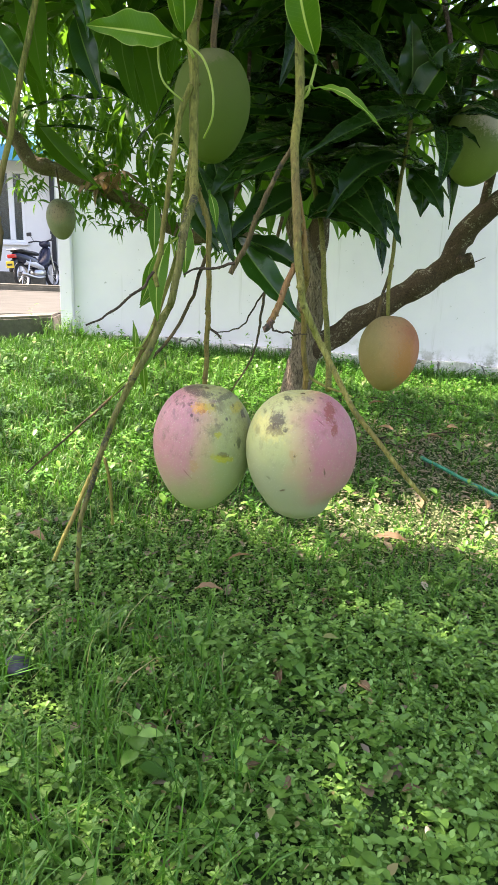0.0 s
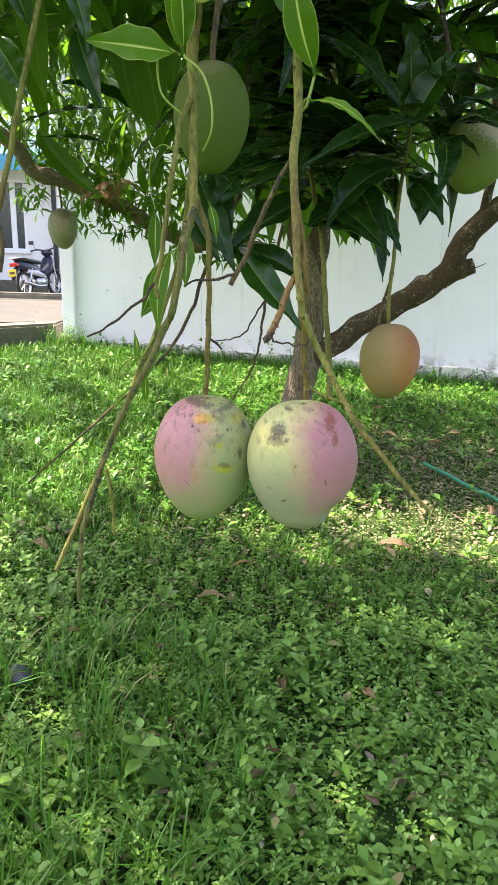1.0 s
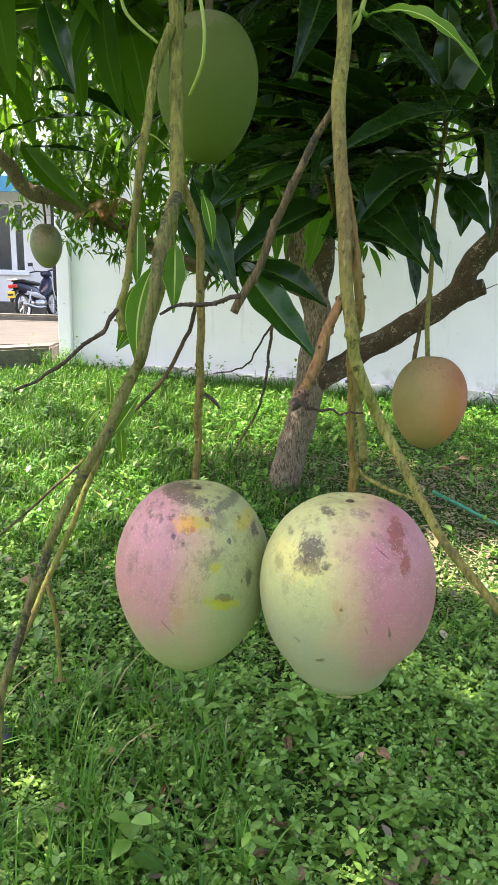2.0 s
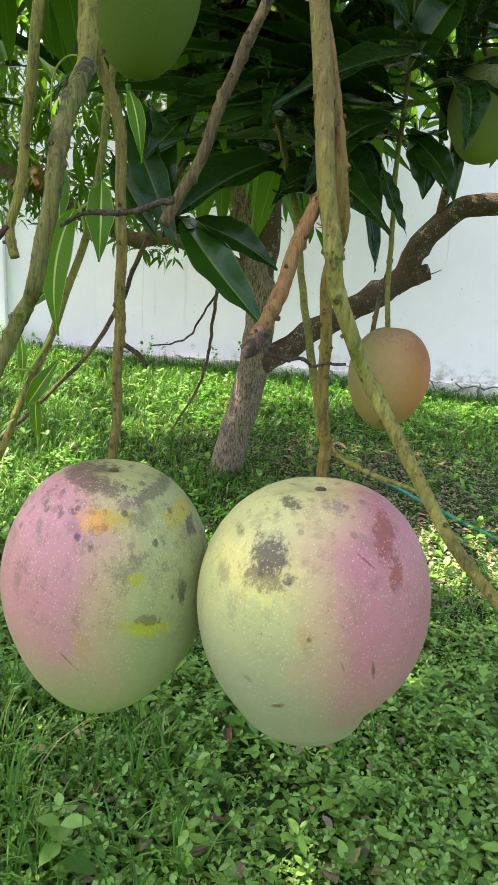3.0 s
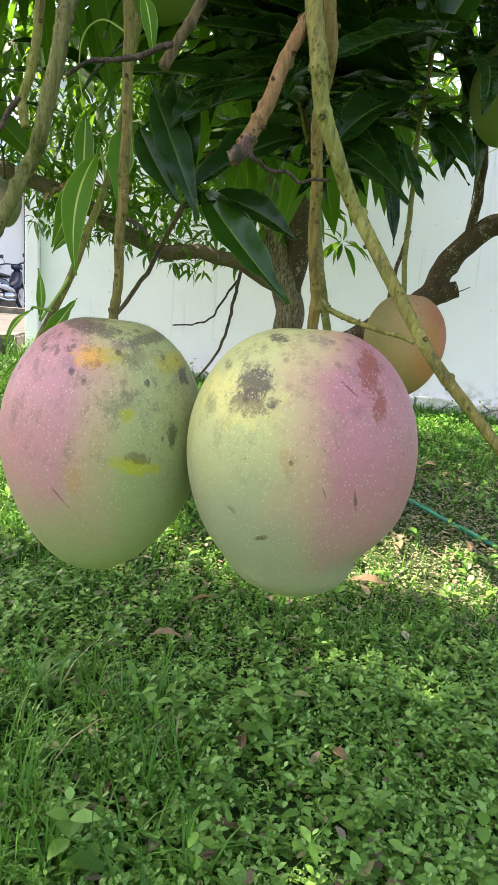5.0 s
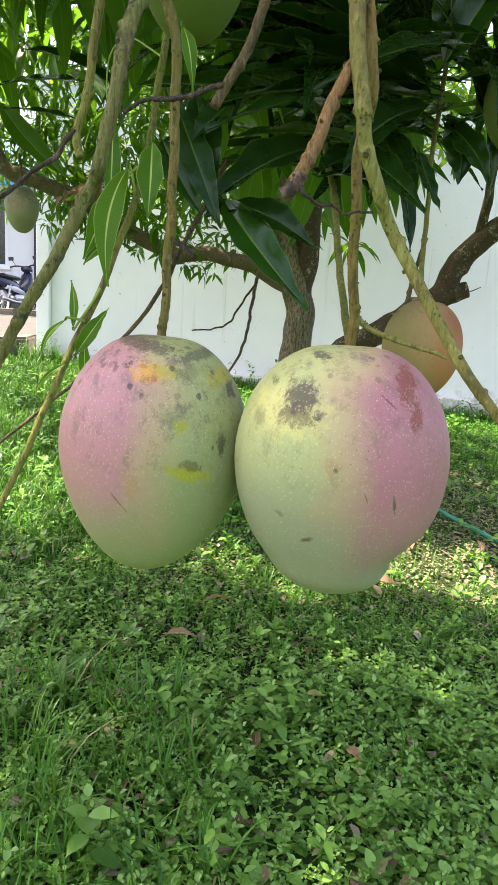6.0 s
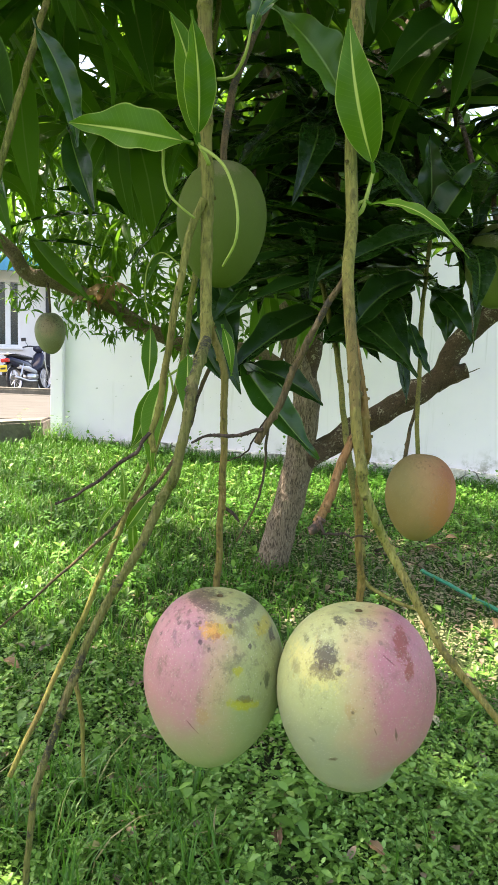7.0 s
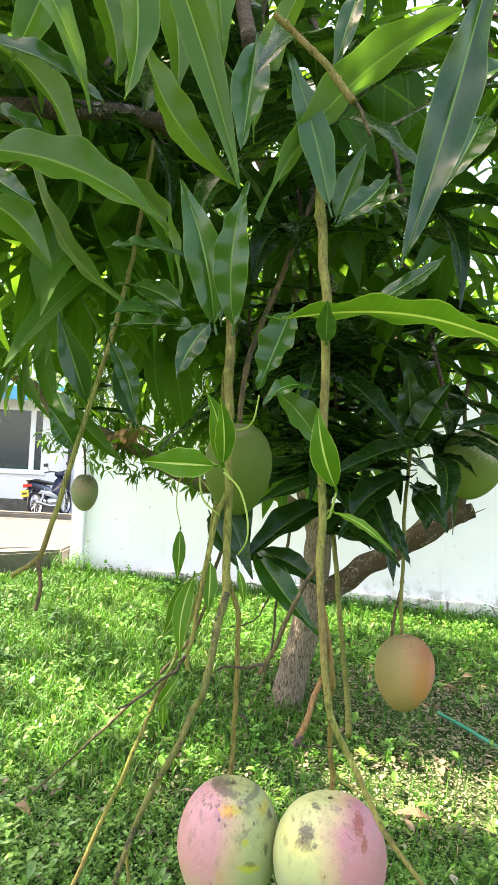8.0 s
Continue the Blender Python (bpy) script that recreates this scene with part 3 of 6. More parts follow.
def leaf_shape(length, width, sag, fold, ripple, curl, seed, nu=12, stalk=0.10):
    """A long mango leaf along +x from its stalk, its upper face to +z: vertices, faces, uvs."""
    rng = random.Random(seed)
    verts, faces, uvs = [], [], []
    ph, bow, beat, twist = rng.uniform(0, 6.28), rng.uniform(-0.07, 0.07), rng.uniform(18.0, 30.0), rng.uniform(-0.75, 0.75)
    cols = (-1.0, -0.55, -0.06, 0.0, 0.06, 0.55, 1.0)
    for i in range(nu + 1):
        u = i / nu
        w = 0.5 * width * (math.sin(math.pi * min(1.0, u ** 0.86)) ** 0.80 * (1 - 0.45 * max(0.0, u - 0.50) / 0.50) + 0.02)
        if i == nu:
            w = 0.0008
        x = length * (stalk + (1 - stalk) * u)
        drop = sag * length * (4 * u * (1 - u)) + curl * length * u * u
        for c in cols:
            rise = fold * abs(c) * w + (ripple * width * math.sin(ph + u * beat + c * 1.5) * abs(c) ** 2 if abs(c) > 0.3 else 0)
            if abs(c) < 0.01:
                rise -= 0.02 * width
            ca, sa = math.cos(twist * (u - 0.35)), math.sin(twist * (u - 0.35))
            verts.append((x, c * w * ca - rise * sa + bow * length * 4 * u * (1 - u), drop + c * w * sa + rise * ca))
            uvs.append((u, 0.5 + 0.5 * c))
    m = len(cols)
    for i in range(nu):
        for k in range(m - 1):
            faces.append((i * m + k, (i + 1) * m + k, (i + 1) * m + k + 1, i * m + k + 1))
    # the stalk: a thin square tube
    b = len(verts)
    r = max(0.0011, 0.02 * width)
    for i in range(4):
        x = length * stalk * i / 3 * 1.02
        for k in range(4):
            t = math.pi / 2 * k
            verts.append((x, r * math.cos(t), r * math.sin(t) + verts[3][2] * (i / 3)))
            uvs.append((0.0, 0.25))
    for i in range(3):
        for k in range(4):
            faces.append((b + i * 4 + k, b + i * 4 + (k + 1) % 4, b + (i + 1) * 4 + (k + 1) % 4, b + (i + 1) * 4 + k))
    return verts, faces, uvs


def leaf_pose(base, tip, normal):
    """Where a leaf along +x goes to lie from base to tip with its face to normal."""
    x = (Vector(tip) - Vector(base)).normalized()
    n = Vector(normal)
    z = n - n.dot(x) * x
    z = z.normalized() if z.length > 1e-4 else x.orthogonal().normalized()
    y = z.cross(x)
    m = Matrix((x, y, z)).transposed().to_4x4()
    m.translation = Vector(base)
    return m


# ---- setting ----
def lawn_height(x, y):
    """The lawn rises towards the wall and to the left, and levels off further out."""
    return 0.1124 * min(max(y, -3.0), 6.6) - 0.0606 * min(max(x, -3.5), 3.5)


def build_lawn():
    xs = sorted(set([-900, -300, -100, -40, -15, 15, 40, 100, 300, 900] + [round(-8 + 0.16 * i, 3) for i in range(101)]))
    ys = sorted(set([-900, -300, -100, -40, -15, 30, 60, 150, 400, 900] + [round(-6 + 0.16 * i, 3) for i in range(110)]))
    verts, faces = [], []
    for y in ys:
        for x in xs:
            near = 1.0 if abs(x) < 9 and -7 < y < 13 else 0.0
            z = lawn_height(x, y) + near * 0.018 * (noise.noise(Vector((x * 1.7, y * 1.7, 0))) + 0.5 * noise.noise(Vector((x * 6, y * 6, 3))))
            if x < -1.9 and y > 6.3:
                z -= 0.3                       # under the yard's slab
            verts.append((x, y, z))
    w = len(xs)
    for j in range(len(ys) - 1):
        for i in range(w - 1):
            faces.append((j * w + i, j * w + i + 1, (j + 1) * w + i + 1, (j + 1) * w + i))
    ob = new("ground", mesh_of("ground", verts, faces, SOIL))
    tagged(ob, "dark soil of the lawn under weeds and grass", "ground", kind="structure")


build_lawn()
WALL_Y0, WALL_SLOPE = 6.045, -0.038        # the front face of the garden wall: y = WALL_Y0 + WALL_SLOPE * x


def wall_box(x0, x1, z0, z1, front, thick, bevel=0.0, cuts=0, uneven=0.0):
    """A piece of the garden wall between two stations, its face set forward by front."""
    bm = box(x0, -front, z0, x1, thick, z1, bevel)
    if cuts:
        bmesh.ops.subdivide_edges(bm, edges=[e for e in bm.edges if abs(e.verts[0].co.x - e.verts[1].co.x) > 0.1], cuts=cuts, use_grid_fill=True)
    for v in bm.verts:
        if uneven and v.co.z > (z0 + z1) / 2:
            v.co.z += uneven * noise.noise(Vector((v.co.x * 3, 0, 1)))
            v.co.y += 0.5 * uneven * noise.noise(Vector((v.co.x * 5, 4, 1)))
        v.co.y += WALL_Y0 + WALL_SLOPE * v.co.x
    return bm


wall = tagged(new("wall_north"), "white-painted garden wall with damp stains near its foot", "wall", kind="structure")
for i, (a, b) in enumerate(((-1.60, -0.479), (-0.478, 3.3), (3.301, 7.2), (7.201, 11.0))):
    part("panel", wall_box(a, b, 0.1, 3.0, 0.0, 0.15, 0.002), WALLPAINT, wall)
part("coping", wall_box(-1.66, 11.0, 3.0, 3.08, 0.04, 0.19, 0.012), CONCRETE, wall)
part("plinth", wall_box(-1.60, -0.47, 0.1, 0.80, 0.022, -0.001, 0.008, 16, 0.022), PLINTH, wall, "low whitewashed stone plinth, chipped")
part("plinth", wall_box(-0.46, 11.0, 0.1, 0.755, 0.035, -0.001, 0.012, 140, 0.022), PLINTH, wall, "low whitewashed stone plinth, chipped")
for v in wall.children[-1].data.vertices:
    v.co.z -= max(0.0, 0.045 * (v.co.x - 0.0)) if v.co.z > 0.4 else 0.0
pillar = tagged(new("gate_pillar"), "white-painted square pillar at the end of the garden wall", "pillar", kind="structure")
part("shaft", wall_box(-1.712, -1.602, 0.1, 3.15, 0.07, 0.22, 0.008), WALLPAINT, pillar)
part("cap", wall_box(-1.81, -1.56, 3.15, 3.22, 0.11, 0.26, 0.012), CONCRETE, pillar)


# ---- the yard, the house ----
def yard_height(y):
    return 0.963 - 0.0334 * (y - 6.0)


def slab(points, top, bottom_z, bevel=0.015):
    """A slab over a plan outline, its top at top(y)."""
    bm = bmesh.new()
    up = [bm.verts.new((x, y, top(y))) for x, y in points]
    dn = [bm.verts.new((x, y, bottom_z)) for x, y in points]
    bm.faces.new(up)
    bm.faces.new(dn[::-1])
    n = len(points)
    for i in range(n):
        bm.faces.new((up[i], dn[i], dn[(i + 1) % n], up[(i + 1) % n]))
    bmesh.ops.bevel(bm, geom=[e for e in bm.edges if abs(e.verts[0].co.z - e.verts[1].co.z) < 0.6], offset=bevel, segments=2, affect="EDGES")
    return bm


yard = tagged(new("yard_paving"), "pale concrete yard paving raised above the lawn", "paving", kind="structure")
part("slab", slab([(-1.80, 6.40), (-0.6, 6.40), (-0.6, 8.6), (-9.0, 8.6), (-9.0, 3.1), (-5.2, 3.1)], lambda y: yard_height(y), 0.2), CONCRETE, yard)
part("slab", slab([(-0.6, 8.62), (-0.6, 11.4), (-14.0, 11.4), (-14.0, 8.62)], lambda y: yard_height(y) - 0.003, 0.2), CONCRETE, yard)
part("slab", slab([(-0.6, 11.42), (-0.6, 20.0), (-16.0, 20.0), (-16.0, 11.42)], lambda y: yard_height(y) - 0.002, 0.1), CONCRETE, yard)
kerb = tagged(new("yard_kerb"), "damp mossy concrete retaining kerb between lawn and yard", "kerb", kind="structure")
part("kerb_face", slab([(-1.78, 6.05), (-1.80, 6.38), (-5.2, 3.08), (-5.2, 2.75)], lambda y: 0.958, 0.2, 0.02), DAMP, kerb)
ledge = tagged(new("walkway_kerb"), "rough grey kerb along the walkway before the house", "kerb", kind="structure")
part("kerb_stone", slab([(-2.2, 11.9), (-2.2, 12.15), (-12.0, 12.15), (-12.0, 11.9)], lambda y: yard_height(12) + 0.10, 0.2, 0.03), DAMP, ledge)

HY = 14.2          # the house front
house = thing("house", (0, 0, 0), "white-painted single-storey house with a blue roof edge", "house", kind="structure")
WX0, WX1, WZ0, WZ1 = -6.6, -4.66, 1.56, 2.92
for x0, z0, x1, z1 in ((-12.0, 0.2, WX0, 4.0), (WX1, 0.2, -4.06, 4.0), (WX0, 0.2, WX1, WZ0), (WX0, WZ1, WX1, 4.0)):
    part("wall", box(x0, HY, z0, x1, HY + 0.15, z1), HOUSEPAINT, house)
part("side_wall", box(-4.06, HY + 0.002, 0.2, -3.9, HY + 6, 4.0), HOUSEPAINT, house)
part("back_wall", box(-12.0, HY + 5, 0.2, -4.062, HY + 5.15, 4.0), INSIDE, house)
part("house_plinth", box(-12.0, HY - 0.04, 0.2, -4.3, HY - 0.002, 0.98, 0.01), DAMP, house, "damp grey plinth")
roof = box(-12.6, HY - 0.75, 3.42, -3.7, HY + 6.4, 3.5, 0.01)
for v in roof.verts:
    v.co.z += 0.25 * (v.co.y - HY)
part("roof", roof, ROOF, house, "blue sheet-metal roof")
part("fascia", box(-12.6, HY - 0.80, 3.02, -3.7, HY - 0.755, 3.30, 0.005), ROOF, house, "blue painted fascia board")
part("downpipe", box(-4.12, HY - 0.10, 0.3, -4.04, HY - 0.01, 3.2, 0.02), PIPE, house, "dark downpipe")
win = new("window")
win.parent = house
for x0, z0, x1, z1 in ((WX0, WZ0, WX1, WZ0 + 0.05), (WX0, WZ1 - 0.05, WX1, WZ1), (WX0, WZ0 + 0.052, WX0 + 0.05, WZ1 - 0.052), (WX1 - 0.06, WZ0 + 0.052, WX1, WZ1 - 0.052), (-4.98, WZ0 + 0.052, -4.87, WZ1 - 0.052), (-5.95, WZ0 + 0.052, -5.88, WZ1 - 0.052)):
    part("frame_bar", box(x0, HY + 0.02, z0, x1, HY + 0.08, z1, 0.006), FRAME, win)
part("window_sill", box(WX0 - 0.06, HY - 0.06, WZ0 - 0.05, WX1 + 0.06, HY - 0.004, WZ0 - 0.002, 0.008), FRAME, win)
for x0, x1 in ((WX0 + 0.05, -5.95), (-5.88, -4.98), (-4.87, WX1 - 0.06)):
    part("pane", box(x0, HY + 0.045, WZ0 + 0.05, x1, HY + 0.052, WZ1 - 0.05), GLASS, win)


# ---- the motorbike ----
def ring(radius, tube_r, width, segs=28, sides=8):
    bm = bmesh.new()
    rows = []
    for i in range(segs):
        a = 2 * math.pi * i / segs
        rows.append([bm.verts.new(((radius + tube_r * math.cos(2 * math.pi * k / sides)) * math.cos(a), width * math.sin(2 * math.pi * k / sides), (radius + tube_r * math.cos(2 * math.pi * k / sides)) * math.sin(a))) for k in range(sides)])
    for i in range(segs):
        for k in range(sides):
            bm.faces.new((rows[i][k], rows[i][(k + 1) % sides], rows[(i + 1) % segs][(k + 1) % sides], rows[(i + 1) % segs][k]))
    return bm


def blob(sections, sides=12):
    """A closed body lofted along x through sections (x, centre z, half width, half height)."""
    bm = bmesh.new()
    rows = []
    for x, z, w, h in sections:
        rows.append([bm.verts.new((x, w * math.copysign(abs(math.cos(t)) ** 0.75, math.cos(t)), z + h * math.copysign(abs(math.sin(t)) ** 0.75, math.sin(t)))) for t in [2 * math.pi * k / sides for k in range(sides)]])
    for a, b in zip(rows, rows[1:]):
        for k in range(sides):
            bm.faces.new((a[k], a[(k + 1) % sides], b[(k + 1) % sides], b[k]))
    bm.faces.new(rows[0][::-1])
    bm.faces.new(rows[-1])
    bmesh.ops.recalc_face_normals(bm, faces=bm.faces)
    for f in bm.faces:
        f.smooth = True
    return bm


def build_motorbike(place, turn):
    """An underbone motorbike along x, its head to +x."""
    bike = thing("motorbike", place, "dark blue and white motorbike parked on its stand", "motorbike")
    bike.rotation_euler = (radians(-6), 0, turn)
    bike.scale = (0.86, 0.86, 0.86)
    for x in (-0.60, 0.62):
        wheel = part("wheel", ring(0.225, 0.012, 0.03), SILVER, bike, "spoked wheel with a grey rim")
        wheel.location = (x, 0, 0.285)
        part("tyre", ring(0.26, 0.032, 0.04), RUBBER, wheel)
        for k in range(10):
            a = 2 * math.pi * k / 10
            bm = box(0.0, -0.004, -0.004, 0.22, 0.004, 0.004)
            bmesh.ops.rotate(bm, verts=bm.verts, matrix=Matrix.Rotation(a, 3, "Y"))
            part("spoke", bm, SILVER, wheel)
    part("rear_body", blob([(-0.86, 0.72, 0.03, 0.03), (-0.75, 0.70, 0.10, 0.09), (-0.45, 0.62, 0.14, 0.12), (-0.1, 0.55, 0.12, 0.14), (0.08, 0.48, 0.09, 0.10)]), PAINT, bike, "dark side panels")
    part("side_cover", blob([(-0.55, 0.58, 0.13, 0.05), (-0.2, 0.52, 0.15, 0.07), (0.1, 0.44, 0.13, 0.05)]), WHITEPANEL, bike, "white lower cover")
    part("seat", blob([(-0.80, 0.81, 0.08, 0.02), (-0.6, 0.80, 0.13, 0.05), (-0.2, 0.76, 0.12, 0.05), (0.05, 0.74, 0.08, 0.04)]), BLACK, bike, "black seat")
    part("engine", blob([(-0.2, 0.34, 0.10, 0.08), (0.0, 0.32, 0.13, 0.11), (0.22, 0.34, 0.09, 0.08)]), SILVER, bike)
    part("leg_shield", blob([(0.14, 0.48, 0.07, 0.05), (0.30, 0.56, 0.15, 0.12), (0.44, 0.74, 0.15, 0.13), (0.52, 0.86, 0.09, 0.08)]), PAINT, bike, "dark blue leg shield")
    part("front_mudguard", blob([(0.38, 0.50, 0.04, 0.03), (0.56, 0.60, 0.06, 0.03), (0.76, 0.55, 0.06, 0.03), (0.88, 0.44, 0.04, 0.02)]), PAINT, bike)
    part("headlamp", blob([(0.40, 0.97, 0.10, 0.06), (0.52, 0.95, 0.12, 0.09), (0.60, 0.93, 0.07, 0.06)]), PAINT, bike)
    part("rear_mudguard", blob([(-0.98, 0.42, 0.05, 0.04), (-0.92, 0.55, 0.07, 0.06), (-0.76, 0.63, 0.07, 0.04)]), BLACK, bike)
    part("tail_lamp", box(-0.93, -0.09, 0.66, -0.84, 0.09, 0.74, 0.02), REDLENS, bike, "red tail lamp")
    plate = part("plate", box(-1.0, -0.09, 0.46, -0.985, 0.09, 0.60, 0.004), YELLOW, bike, "yellow plate with dark bars")
    part("bar", box(-1.004, -0.06, 0.51, -1.0005, 0.06, 0.55), BLACK, plate)
    part("grab_rail", blob([(-0.92, 0.83, 0.10, 0.012), (-0.7, 0.84, 0.15, 0.012), (-0.55, 0.80, 0.14, 0.012)]), SILVER, bike)
    for s in (-1, 1):
        tube("handlebar", [(0.46, 0, 1.0), (0.42, 0.18 * s, 1.04), (0.34, 0.33 * s, 1.02)], 0.016, 0.018, BLACK, bike, sides=8, step=0.05)
        tube("mirror_stem", [(0.40, 0.22 * s, 1.04), (0.40, 0.27 * s, 1.14), (0.38, 0.30 * s, 1.18)], 0.006, 0.006, BLACK, bike, sides=6, step=0.05)
        part("mirror", box(0.355, 0.30 * s - 0.06, 1.16, 0.385, 0.30 * s + 0.06, 1.24, 0.012), BLACK, bike)
        tube("fork", [(0.48, 0.08 * s, 0.95), (0.62, 0.08 * s, 0.285)], 0.02, 0.02, SILVER, bike, sides=8, step=0.1)
        tube("shock", [(-0.42, 0.12 * s, 0.62), (-0.58, 0.12 * s, 0.30)], 0.025, 0.02, SILVER, bike, sides=8, step=0.1)
    tube("exhaust", [(0.1, -0.12, 0.24), (-0.3, -0.14, 0.24), (-0.82, -0.15, 0.34)], 0.02, 0.045, SILVER, bike, sides=10, step=0.1)
    tube("stand", [(-0.1, 0.1, 0.28), (-0.14, 0.2, 0.0)], 0.014, 0.014, BLACK, bike, sides=6, step=0.1)
    return bike


build_motorbike((-4.149, 13.278, 0.719), radians(76))


# ---- the mango tree ----
tree = thing("mango_tree", (0, 0, 0), "mango tree with low hanging branches and long dark green leaves", "tree")
TRUNK = [(0.120, 3.850, 0.250), (0.165, 3.850, 0.431), (0.230, 3.850, 0.702), (0.291, 3.850, 0.966), (0.322, 3.850, 1.345), (0.288, 3.850, 1.515), (0.225, 3.900, 1.738), (0.188, 3.950, 2.015), (0.171, 3.950, 2.410)]
tube("trunk", TRUNK, 0.095, 0.058, FURROWED, tree, "grey-brown furrowed trunk leaning to one side", 32, 0.015, 0.05, 0, 0.15, 3)
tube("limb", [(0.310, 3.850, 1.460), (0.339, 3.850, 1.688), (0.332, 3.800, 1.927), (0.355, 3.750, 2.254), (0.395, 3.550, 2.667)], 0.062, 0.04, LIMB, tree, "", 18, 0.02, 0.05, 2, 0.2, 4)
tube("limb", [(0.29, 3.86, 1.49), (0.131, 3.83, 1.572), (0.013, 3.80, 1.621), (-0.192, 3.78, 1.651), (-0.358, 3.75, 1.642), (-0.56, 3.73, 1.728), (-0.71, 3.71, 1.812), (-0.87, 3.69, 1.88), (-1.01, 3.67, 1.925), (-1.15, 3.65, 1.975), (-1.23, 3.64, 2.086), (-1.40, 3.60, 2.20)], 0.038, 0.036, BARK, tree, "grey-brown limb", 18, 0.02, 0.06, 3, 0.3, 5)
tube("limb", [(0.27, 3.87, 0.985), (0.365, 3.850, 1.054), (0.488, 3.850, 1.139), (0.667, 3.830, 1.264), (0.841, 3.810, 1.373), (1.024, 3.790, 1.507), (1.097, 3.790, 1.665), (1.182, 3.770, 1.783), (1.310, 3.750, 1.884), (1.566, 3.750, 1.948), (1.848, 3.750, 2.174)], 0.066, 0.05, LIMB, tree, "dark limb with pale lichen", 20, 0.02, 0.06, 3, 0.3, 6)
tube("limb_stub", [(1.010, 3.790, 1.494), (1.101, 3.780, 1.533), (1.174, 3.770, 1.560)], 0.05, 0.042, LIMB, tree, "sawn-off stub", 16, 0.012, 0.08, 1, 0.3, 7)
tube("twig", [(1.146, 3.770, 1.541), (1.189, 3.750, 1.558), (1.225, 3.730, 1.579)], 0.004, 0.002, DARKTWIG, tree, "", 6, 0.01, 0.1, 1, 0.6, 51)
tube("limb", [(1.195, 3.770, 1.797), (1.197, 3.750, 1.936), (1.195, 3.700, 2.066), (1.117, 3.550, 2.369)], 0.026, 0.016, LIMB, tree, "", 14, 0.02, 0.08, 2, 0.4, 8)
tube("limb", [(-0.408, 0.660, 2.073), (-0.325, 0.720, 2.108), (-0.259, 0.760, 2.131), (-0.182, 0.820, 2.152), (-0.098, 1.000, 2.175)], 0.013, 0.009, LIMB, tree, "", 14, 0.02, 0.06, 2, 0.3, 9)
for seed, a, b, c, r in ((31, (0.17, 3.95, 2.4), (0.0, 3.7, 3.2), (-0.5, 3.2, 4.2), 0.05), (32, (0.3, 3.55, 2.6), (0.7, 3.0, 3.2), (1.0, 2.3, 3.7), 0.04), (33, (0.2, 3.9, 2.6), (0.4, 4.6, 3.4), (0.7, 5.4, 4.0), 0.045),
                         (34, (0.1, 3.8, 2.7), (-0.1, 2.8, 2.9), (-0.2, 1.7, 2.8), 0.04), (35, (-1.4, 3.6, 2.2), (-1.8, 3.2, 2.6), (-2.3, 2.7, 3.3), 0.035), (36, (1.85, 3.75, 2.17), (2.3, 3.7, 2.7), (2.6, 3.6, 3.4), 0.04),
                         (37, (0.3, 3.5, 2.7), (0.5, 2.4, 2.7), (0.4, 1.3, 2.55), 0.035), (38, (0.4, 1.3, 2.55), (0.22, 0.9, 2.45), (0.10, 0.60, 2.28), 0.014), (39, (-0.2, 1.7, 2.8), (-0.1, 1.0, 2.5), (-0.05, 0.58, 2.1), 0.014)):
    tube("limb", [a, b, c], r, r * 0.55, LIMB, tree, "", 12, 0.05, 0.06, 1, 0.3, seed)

# the two fruit-bearing branches and their twigs
tube("branch", [(0.016, 0.540, 1.983), (0.017, 0.527, 1.950), (0.018, 0.515, 1.912), (0.022, 0.500, 1.857), (0.023, 0.492, 1.802), (0.022, 0.487, 1.758), (0.024, 0.483, 1.711), (0.025, 0.480, 1.679), (0.023, 0.463, 1.644), (0.025, 0.453, 1.614), (0.026, 0.443, 1.586), (0.027, 0.439, 1.571), (0.029, 0.436, 1.558), (0.030, 0.435, 1.553)], 0.0044, 0.0024, GREENTWIG, tree, "pale olive branch with dark mottling", 18, 0.0015, 0.05, 10, 0.6, 11, scars=20)
tube("stalk", [(0.0250, 0.4535, 1.614), (0.0268, 0.4500, 1.604), (0.029, 0.450, 1.595), (0.031, 0.447, 1.583), (0.032, 0.445, 1.574), (0.033, 0.447, 1.561), (0.033, 0.454, 1.553), (0.033, 0.458, 1.545), (0.034, 0.461, 1.531), (0.035, 0.463, 1.518), (0.036, 0.464, 1.506), (0.038, 0.466, 1.494), (0.038, 0.467, 1.485), (0.038, 0.468, 1.480)], 0.0018, 0.0019, TANTWIG, tree, "tan fruit stalk", 16, 0.0007, 0.06, 9, 0.5, 12, scars=20)
tube("twig", [(0.028, 0.437, 1.563), (0.029, 0.435, 1.555), (0.031, 0.436, 1.546), (0.037, 0.438, 1.534), (0.042, 0.440, 1.524), (0.049, 0.436, 1.511), (0.054, 0.432, 1.502), (0.059, 0.427, 1.493), (0.067, 0.420, 1.480), (0.086, 0.413, 1.458), (0.103, 0.408, 1.439), (0.115, 0.404, 1.427)], 0.0024, 0.0013, LIMETWIG, tree, "", 18, 0.0008, 0.05, 8, 0.4, 13, scars=14)
tube("twig", [(0.040, 0.471, 1.493), (0.045, 0.466, 1.489), (0.053, 0.461, 1.487), (0.062, 0.457, 1.485), (0.070, 0.453, 1.482)], 0.0012, 0.0006, LIMETWIG, tree, "", 10, 0.0006, 0.12, 7, 2.0, 14, scars=20)
